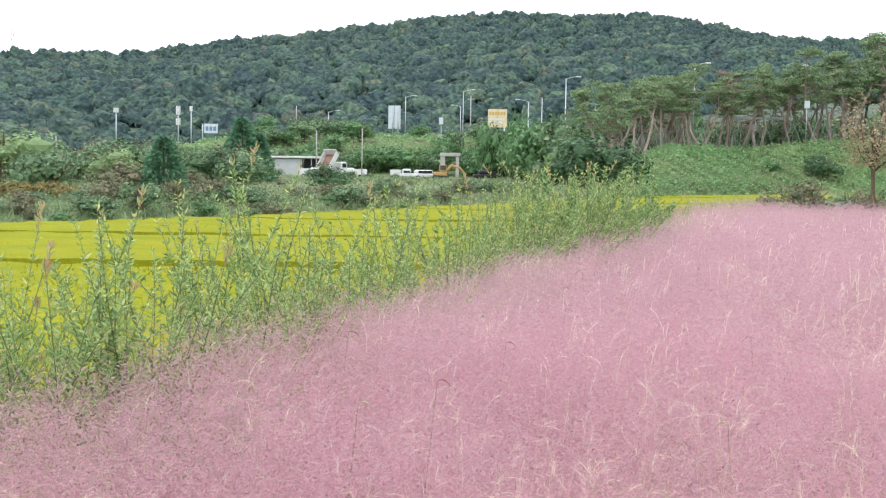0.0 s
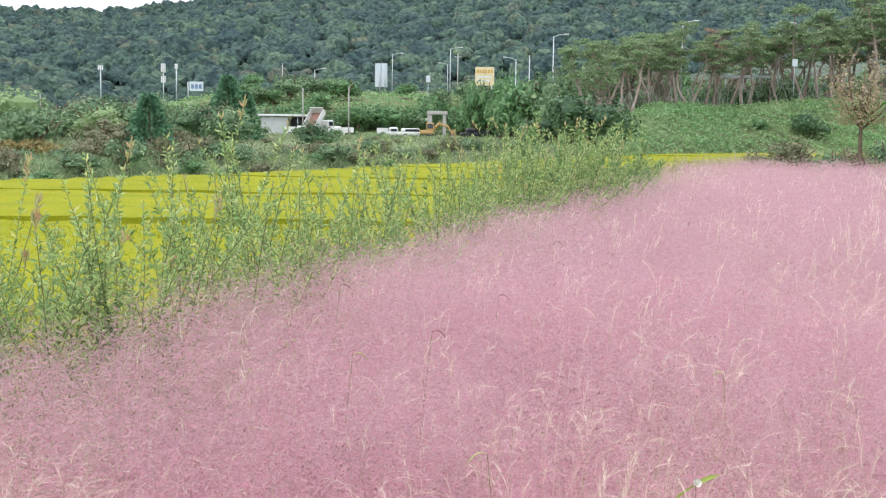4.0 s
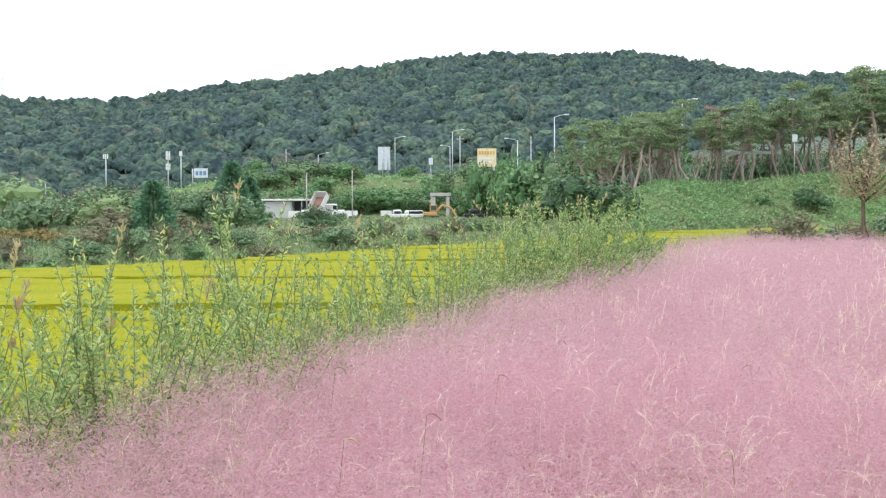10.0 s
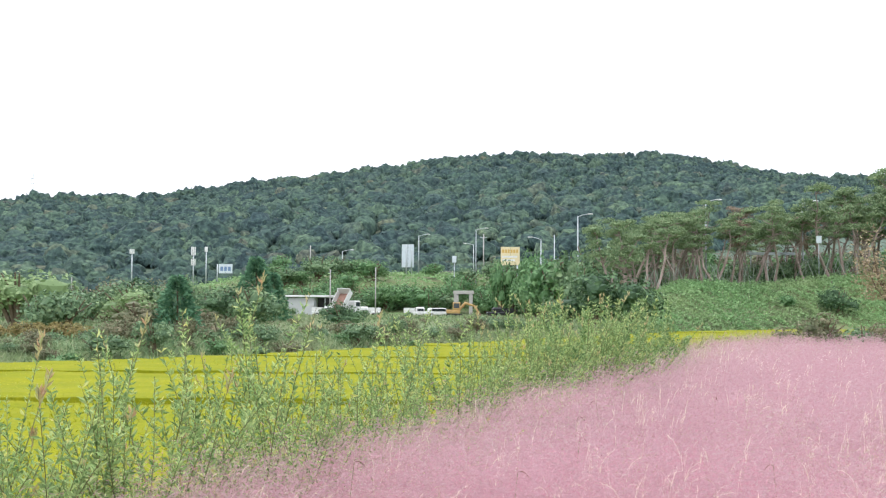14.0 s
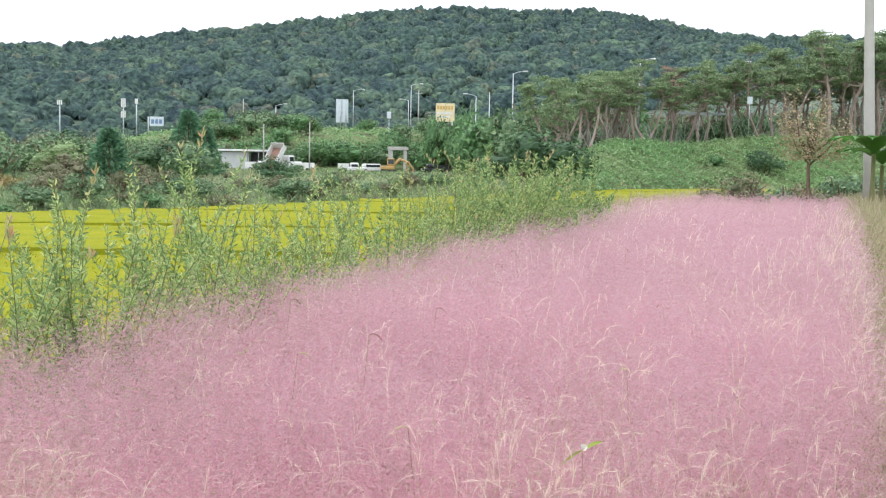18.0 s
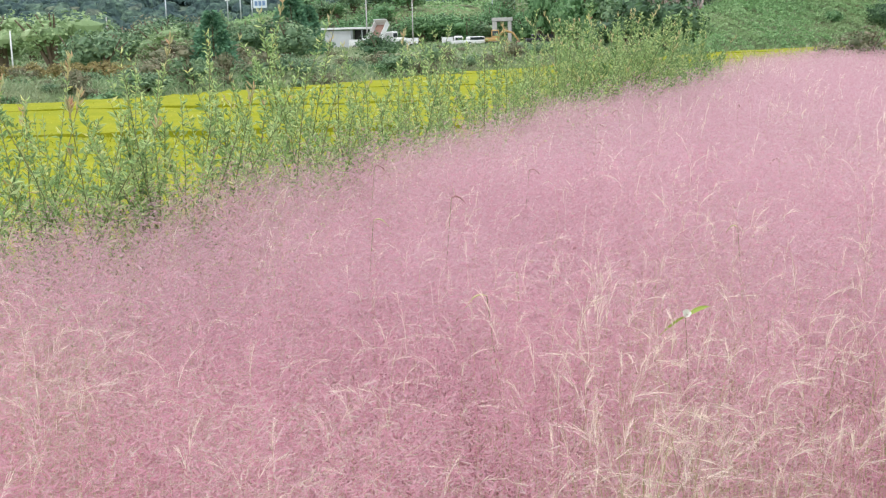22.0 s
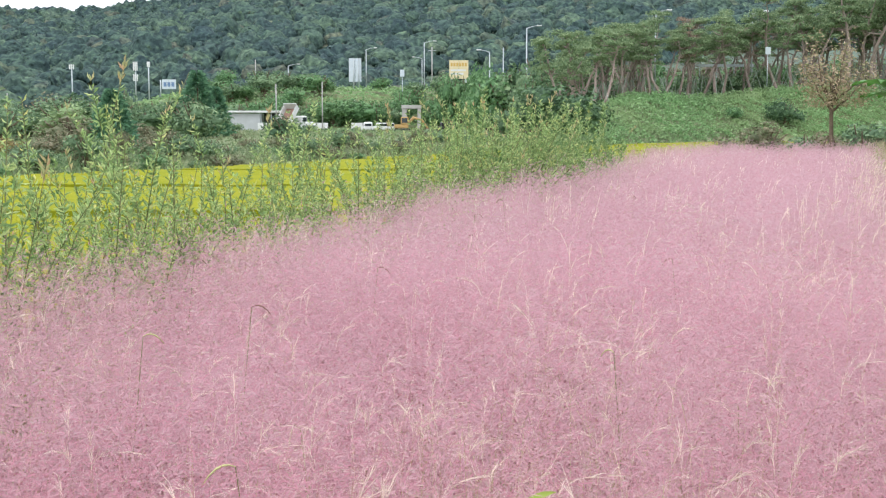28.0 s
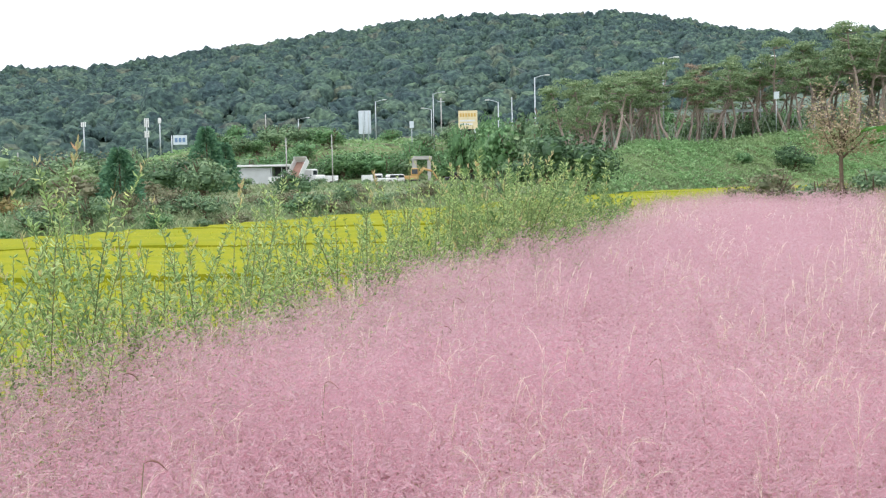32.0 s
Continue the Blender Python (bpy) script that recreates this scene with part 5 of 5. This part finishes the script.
M["blue_letter"] = surface("sign_letter", (0.12, 0.2, 0.35), (0.16, 0.25, 0.4), 3, 0.5, 0, 0, 20)
M["ochre"] = surface("ochre_letter", (0.6, 0.4, 0.1), (0.55, 0.34, 0.08), 3, 0.5, 0, 0, 20)
road_sign("road_sign", -8.76, 240, 10.4, 15.05, 2.5, (-0.3, 0.75), "sign_back", "tall grey back of a motorway sign on two posts", (), -0.19)
road_sign("direction_sign", -47.5, 250, 9.3, 11.25, 2.9, (-1.75,), "sign_back", "pale direction sign with unreadable lettering",
          [(-1.1, -0.5, 9.8, 10.7, "blue_letter"), (-0.3, 0.3, 9.8, 10.7, "blue_letter"), (0.5, 1.1, 9.8, 10.7, "blue_letter")])
road_sign("billboard", 10.2, 205, 9.6, 12.75, 3.3, (-1.2, 1.2), "yellow", "cream and yellow billboard with unreadable lettering above the trees",
          [(-1.4 + 0.48 * q, -1.06 + 0.48 * q, 11.7, 12.3, "ochre") for q in range(6)] + [(-1.4, 1.2, 10.9, 11.2, "white_paint"), (-1.4, 0.8, 10.3, 10.6, "white_paint")])
road_sign("small_sign", 0.58, 215, 10.4, 11.6, 0.8, (0,), "sign_back", "small pale sign back on a post")
road_sign("small_sign", -18.4, 250, 10.1, 11.3, 1.1, (0,), "white_paint", "small white sign above the vines")
road_sign("round_sign", 45.1, 146, 10.2, 11.1, 0.7, (0,), "sign_back", "small white road sign among the pines")

# guard rail behind the pines
gr = hold("guard_rail", (38.2, 152, 8.4), "weathered steel guard rail along the road", "guard rail")
for q in range(4):
    bm = fresh()
    box(bm, (q * 2.2, 0, ground_at(38.2 + q * 2.2, 152) - 8.6), (q * 2.2 + 0.12, 0.12, 1.1))
    part("post", bm, M["galvanised"], gr)
bm = fresh()
box(bm, (-0.5, -0.06, 0.6), (7.0, -0.005, 0.95), 0.02)
part("rail", bm, M["galvanised"], gr)


# ---- works yard ----
def shed(x, y):
    z = ground_at(x, y)
    ob = hold("shed", (x, y, z), "long low grey shed with a flat pale roof", "shed")
    bm = fresh()
    box(bm, (-4.3, 0, 0), (1.2, 5, 3.0))
    part("wall", bm, M["shed_wall"], ob)
    bm = fresh()
    box(bm, (-4.7, -0.5, 3.15), (4.6, 5.4, 3.45), 0.04)
    part("roof", bm, M["white_paint"], ob, "pale flat roof sheet")
    for px in (1.3, 2.9, 4.3):
        bm = fresh()
        box(bm, (px, 0.1, 0), (px + 0.14, 0.24, 3.15))
        part("post", bm, M["galvanised"], ob)
    bm = fresh()
    box(bm, (1.3, 4.7, 0), (4.3, 4.85, 3.1))
    part("back_wall", bm, M["black"], ob, "dark back wall of the open bay")


shed(-23.3, 192)


def wheel(ob, x, y, r, w=0.3):
    bm = fresh()
    tube(bm, [(x, y, r), (x, y + w, r)], r, 14)
    t = part("wheel", bm, M["rubber"], ob, "black rubber tyre")
    bm = fresh()
    tube(bm, [(x, y - 0.02, r), (x, y + 0.05, r)], r * 0.55, 10)
    part("rim", bm, M["galvanised"], t, "grey steel rim")


def dump_truck(x, y):
    z = ground_at(x, y)
    ob = hold("dump_truck", (x, y, z), "white dump truck with its rusty bed raised", "truck", rz=62)
    bm = fresh()
    box(bm, (-2.4, -0.5, 0.7), (2.3, 0.5, 1.0), 0.03)
    part("chassis", bm, M["black"], ob)
    bm = fresh()
    box(bm, (1.2, -1.05, 0.8), (2.9, 1.05, 2.6), 0.15)
    cab = part("cab", bm, M["white_paint"], ob)
    bm = fresh()
    box(bm, (1.5, -1.08, 1.7), (2.6, -1.055, 2.35), 0.03)
    part("side_window", bm, M["glass"], cab, "dark side window")
    tip = pose(-2.0, 0, 1.1, 0, -48, 0)
    for nm, lo, hi, mt in (("bed_floor", (0, -1.1, 0), (3.4, 1.1, 0.1), "rust"), ("bed_side", (0, -1.2, 0), (3.4, -1.1, 0.95), "white_paint"), ("bed_side", (0, 1.1, 0), (3.4, 1.2, 0.95), "white_paint"), ("bed_front", (3.4, -1.2, 0), (3.5, 1.2, 1.25), "white_paint")):
        bm = fresh()
        box(bm, lo, hi, 0.02, tip)
        part(nm, bm, M[mt], ob, "rust-streaked steel bed" if mt == "rust" else "")
    bm = fresh()
    tube(bm, [(0.4, 0, 0.9), (-0.4, 0, 2.6)], 0.09, 8)
    part("lift_ram", bm, M["galvanised"], ob)
    for wx in (-1.7, -0.7, 1.9):
        for wy in (-1.1, 0.8):
            wheel(ob, wx, wy, 0.45)


dump_truck(-16.6, 187)


def car(x, y, body, label, rz=0.0, pickup=False, name="parked_car"):
    z = ground_at(x, y)
    ob = hold(name, (x, y, z), label, "car", "vehicles in the yard", rz)
    bm = fresh()
    box(bm, (-2.1, -0.85, 0.35), (2.1, 0.85, 0.95), 0.14)
    part("body", bm, M[body], ob)
    bm = fresh()
    box(bm, (-0.2 if pickup else -1.6, -0.76, 0.9), (1.2, 0.76, 1.65 if pickup else 1.5), 0.2)
    cab = part("cabin", bm, M[body], ob)
    bm = fresh()
    box(bm, (0.0 if pickup else -1.3, -0.79, 1.0), (1.0, -0.765, 1.38), 0.02)
    part("window", bm, M["glass"], cab, "dark side window")
    if pickup:
        bm = fresh()
        box(bm, (-2.1, -0.85, 0.9), (-0.4, -0.78, 1.5))
        part("bed_side", bm, M[body], ob)
        bm = fresh()
        box(bm, (-2.1, 0.78, 0.9), (-0.4, 0.85, 1.5))
        part("bed_side", bm, M[body], ob)
    for wx in (-1.35, 1.35):
        for wy in (-0.88, 0.66):
            wheel(ob, wx, wy, 0.33, 0.22)
    for ly in (-0.6, 0.6):
        bm = fresh()
        box(bm, (2.06, ly - 0.15, 0.65), (2.13, ly + 0.15, 0.8), 0.02)
        part("headlight", bm, M["glass"], ob, "clear headlight")


car(-2.0, 188, "white_paint", "white car parked in the yard", 20)
car(-5.4, 190, "white_paint", "white van parked behind bushes in the yard", 5, True, "parked_van")
car(-13.2, 186, "white_paint", "white pickup truck parked beside the dump truck", 170, True, "pickup_truck")
car(-19.6, 186, "white_paint", "white pickup truck parked under the shed", 10, True, "pickup_truck")
car(7.8, 190, "black", "black pickup truck parked at the end of the yard", 190, True, "pickup_truck")


def excavator(x, y):
    z = ground_at(x, y)
    ob = hold("excavator", (x, y, z), "orange-yellow tracked excavator with its arm lowered", "excavator")
    for ty in (-0.9, 0.5):
        bm = fresh()
        box(bm, (-1.3, ty, 0), (1.3, ty + 0.4, 0.6), 0.18)
        part("track", bm, M["rubber"], ob, "black crawler track")
    bm = fresh()
    box(bm, (-1.3, -0.9, 0.65), (0.9, 0.9, 1.25), 0.1)
    part("upper_body", bm, M["digger"], ob)
    bm = fresh()
    box(bm, (-0.3, -0.9, 1.25), (0.9, 0.1, 2.4), 0.08)
    cab = part("cab", bm, M["digger"], ob)
    bm = fresh()
    box(bm, (-0.15, -0.93, 1.5), (0.75, -0.905, 2.25), 0.02)
    part("window", bm, M["glass"], cab, "dark cab window")
    bm = fresh()
    tube(bm, [(0.7, 0.4, 1.2), (1.7, 0.4, 2.3), (3.0, 0.4, 1.9)], [0.22, 0.24, 0.16], 6)
    part("boom", bm, M["digger"], ob)
    bm = fresh()
    tube(bm, [(3.0, 0.4, 1.95), (3.9, 0.4, 0.7)], [0.17, 0.12], 6)
    part("stick", bm, M["digger"], ob)
    bm = fresh()
    box(bm, (3.5, 0.05, 0.05), (4.2, 0.75, 0.65), 0.12)
    part("bucket", bm, M["rust"], ob, "worn steel bucket")


excavator(0.6, 188)
cul = hold("culvert_portal", (1.9, 202, ground_at(1.9, 202)), "pale concrete underpass portal in the embankment", "underpass")
for lo, hi in (((-1.4, 0, -0.5), (-0.6, 4, 3.9)), ((1.2, 0, -0.5), (1.8, 4, 3.9)), ((-1.5, -0.1, 3.91), (2.0, 4, 4.5))):
    bm = fresh()
    box(bm, lo, hi, 0.05)
    part("slab", bm, M["concrete"], cul)

# ---- by the path: pole, sapling, banana ----
up = hold("utility_pole", (15.7, 38, ground_at(15.7, 38)), "pale concrete utility pole with a bracing strut", "utility pole")
bm = fresh()
tube(bm, [(0.2, 0, -0.3), (0.1, 0, 3), (-0.15, 0, 9), (-0.28, 0, 12.5)], [0.2, 0.18, 0.14, 0.12], 12)
part("shaft", bm, M["concrete"], up, smooth=True)
bm = fresh()
tube(bm, [(-0.02, -0.1, 10.8), (1.1, -0.1, 7.0), (3.1, -0.1, -0.2)], [0.11, 0.13, 0.16], 10)
part("strut", bm, M["concrete"], up, smooth=True)
for z in (10.6, 9.4, 8.6):
    bm = fresh()
    tube(bm, [(-0.17, 0, z - 0.03), (-0.17, 0, z + 0.03)], 0.165, 12)
    part("band", bm, M["galvanised"], up, "steel band")
bm = fresh()
tube(bm, [(0.0, -0.1, 7.3), (0.3, -0.1, 7.55), (0.45, -0.1, 7.6)], 0.025, 6)
part("lamp_arm", bm, M["galvanised"], up)
bm = fresh()
box(bm, (0.4, -0.2, 7.52), (0.85, 0.0, 7.68), 0.05)
part("lamp_head", bm, M["galvanised"], up, "small grey lamp head")


def sapling(x, y):
    z = ground_at(x, y)
    ob = hold("sapling", (x, y, z - 0.1), "young staked tree with sparse olive and tan leaves", "tree")
    ob.matrix_basis = ob.matrix_basis @ Matrix.Scale(1.22, 4)
    rng = np.random.default_rng(77)
    bm = fresh()
    tube(bm, [(0, 0, -0.1), (0.02, 0, 0.9), (0, 0.02, 1.9), (0.05, 0, 3.1)], [0.06, 0.055, 0.045, 0.012], 8)
    part("trunk", bm, M["bark"], ob, smooth=True)
    ends = []
    for q in range(11):
        a = q * 2.4
        e = Vector((rng.uniform(0.4, 0.95) * math.cos(a), rng.uniform(0.4, 0.95) * math.sin(a), rng.uniform(2.2, 3.45)))
        bm = fresh()
        tube(bm, [(0.01, 0.01, 1.62 + 0.04 * q), (e.x * 0.55, e.y * 0.55, 2.0 + 0.05 * q), e], [0.032, 0.022, 0.007], 5)
        part("branch", bm, M["bark"], ob, smooth=True)
        ends.append(np.array(e))
    p = np.concatenate([e * rng.uniform(0.6, 1.05, (260, 1)) + rng.normal(0, 0.17, (260, 3)) for e in ends])
    p = p[p[:, 2] > 1.75]
    o = link("crown", tri_mesh("crown", *leaves(rng, p, ways(rng, len(p), -0.9, 0.6), rng.uniform(0.05, 0.11, len(p)), rng.uniform(0.025, 0.045, len(p)))), M["saplingleaf"], ob, "sparse tan and olive leaves")
    for q in range(3):
        bm = fresh()
        a = 2.1 * q + 0.4
        tube(bm, [(0.55 * math.cos(a), 0.55 * math.sin(a), 0), (0.05 * math.cos(a), 0.05 * math.sin(a), 1.05)], 0.022, 6)
        part("stake", bm, M["bark"], ob)


M["saplingleaf"] = leafy("sapling_leaf", [(0.0, (0.2, 0.24, 0.1)), (0.4, (0.33, 0.29, 0.17)), (1.0, (0.5, 0.38, 0.27))], None, 1, 0.25)
sapling(13.1, 36.0)


def banana(x, y, tall, label):
    z = ground_at(x, y)
    ob = hold("banana_plant", (x, y, z), label, "banana plant", "banana plants")
    bm = fresh()
    tube(bm, [(0, 0, -0.1), (0, 0, tall * 0.6)], [0.1, 0.06], 8)
    part("stalk", bm, M["greenstem"], ob, smooth=True)
    for q in range(11):
        a = q * 2.4 + x
        bm = fresh()
        rows = []
        for s in range(8):
            t = s / 7
            c = Vector((math.cos(a) * 1.35 * t, math.sin(a) * 1.35 * t, tall * 0.6 + 1.3 * t - 0.95 * t * t))
            w = 0.36 * math.sin(3.1 * min(1, 0.06 + 0.94 * t)) + 0.01
            n = Vector((-math.sin(a), math.cos(a), 0)) * w
            rows.append([bm.verts.new(c - n + Vector((0, 0, 0.06))), bm.verts.new(c), bm.verts.new(c + n + Vector((0, 0, 0.06)))])
        for r0, r1 in zip(rows, rows[1:]):
            bm.faces.new((r0[0], r0[1], r1[1], r1[0]))
            bm.faces.new((r0[1], r0[2], r1[2], r1[1]))
        part("leaf", bm, M["banana"], ob, smooth=True)


banana(14.1, 33.5, 3.7, "banana plant with broad bright green leaves beside the pole")
banana(15.0, 35.0, 3.2, "banana plant with broad bright green leaves beside the pole")

# far pylon on the ridge
py = hold("power_pylon", (-533, 1500, ground_at(-533, 1500) - 2), "faint steel lattice pylon behind the ridge", "pylon")
bm = fresh()
pz = 176 - ground_at(-533, 1500)
for sx in (-1, 1):
    for sy in (-1, 1):
        tube(bm, [(4 * sx, 4 * sy, 0), (1 * sx, 1 * sy, pz)], 0.25, 4)
part("legs", bm, M["galvanised"], py)
for z, w in ((pz - 2, 6), (pz - 8, 7), (pz - 14, 7)):
    bm = fresh()
    tube(bm, [(-w, 0, z), (0, 0, z + 1), (w, 0, z)], 0.25, 4)
    part("crossarm", bm, M["galvanised"], py)


# ---- single stalks in the bed ----
def stalk(x, y, top, length, mat, label, name, a):
    ob = hold(name, (x, y, 0), label, "grass stalk", "seed stalks in the bed", a)
    bm = fresh()
    tube(bm, [(-0.12, 0, 0), (-0.04, 0, top * 0.6), (0, 0, top - 0.02)], [0.0016, 0.0013, 0.001], 5)
    part("stem", bm, M["greenstem"], ob)
    bm = fresh()
    pts = [(length * 0.9 * t, 0, top - 0.02 + length * (0.55 * t - 0.95 * t * t)) for t in (0, 0.2, 0.4, 0.6, 0.8, 1.0)]
    tube(bm, pts, [0.0008, 0.0015, 0.002, 0.002, 0.0014, 0.0006], 6)
    part("seed_head", bm, M[mat], ob, smooth=True)


for x, y, top, a in ((0.0, 4.14, 1.0, 20), (0.8, 7.76, 0.97, 10), (1.06, 8.93, 0.98, 160), (0.72, 6.9, 0.93, 30), (1.5, 5.9, 0.92, 200), (0.3, 5.4, 0.95, 340), (2.1, 9.8, 0.95, 60), (-0.4, 5.6, 0.96, 15)):
    stalk(x, y, top, 0.056, "seedhead", "thin stalk with a drooping dark brown seed head", "seed_stalk", a)
for x, y, top, a in ((0.12, 2.96, 0.92, 200), (-0.25, 4.0, 0.95, 30), (0.9, 3.9, 0.92, 120)):
    stalk(x, y, top, 0.06, "foxtail", "green foxtail grass with a bushy nodding head", "foxtail_grass", a)
M["weedleaf"] = leafy("weed_blade", [(0.0, (0.3, 0.42, 0.08)), (1.0, (0.42, 0.52, 0.12))], None, 1, 0.35)
fw = hold("flowering_weed", (0.56, 2.79, 0.012), "narrow-leaved green weed with one white flower", "weed")
bm = fresh()
tube(bm, [(0, 0, -0.04), (0.02, 0.01, 0.5), (0, 0, 0.87)], [0.0012, 0.001, 0.0008], 6)
part("stem", bm, M["greenstem"], fw)
rng = np.random.default_rng(91)
for a, rise in ((0.3, 0.45), (3.3, -0.25)):
    bm = fresh()
    rows = []
    for q in range(7):
        t = q / 6
        c = Vector((math.cos(a) * 0.06 * t, math.sin(a) * 0.06 * t, 0.87 + 0.085 * rise * t - 0.02 * t * t))
        w = 0.0055 * math.sin(math.pi * (0.12 + 0.86 * t))
        n = Vector((-math.sin(a) * 0.4, math.cos(a) * 0.4, 0.9)) * w
        rows.append([bm.verts.new(c - n), bm.verts.new(c + Vector((0, 0.002, 0))), bm.verts.new(c + n)])
    for r0, r1 in zip(rows, rows[1:]):
        bm.faces.new((r0[0], r0[1], r1[1], r1[0]))
        bm.faces.new((r0[1], r0[2], r1[2], r1[1]))
    part("leaf", bm, M["weedleaf"], fw, smooth=True)
# a cupped bloom
bm = fresh()
rings = []
for q, (r, z) in enumerate(((0.001, 0.87), (0.004, 0.877), (0.007, 0.886), (0.0095, 0.892))):
    rings.append([bm.verts.new((r * math.cos(k * 0.524) * (1 + 0.12 * math.cos(5 * k * 0.524)), r * math.sin(k * 0.524), z)) for k in range(12)])
for r0, r1 in zip(rings, rings[1:]):
    for k in range(12):
        bm.faces.new((r0[k], r0[(k + 1) % 12], r1[(k + 1) % 12], r1[k]))
bm.transform(Matrix.Translation((0, 0, 0.87)) @ Matrix.Rotation(1.0, 4, "X") @ Matrix.Translation((0, 0, -0.87)))
part("flower", bm, M["petal"], fw, "small white cupped flower", smooth=True)
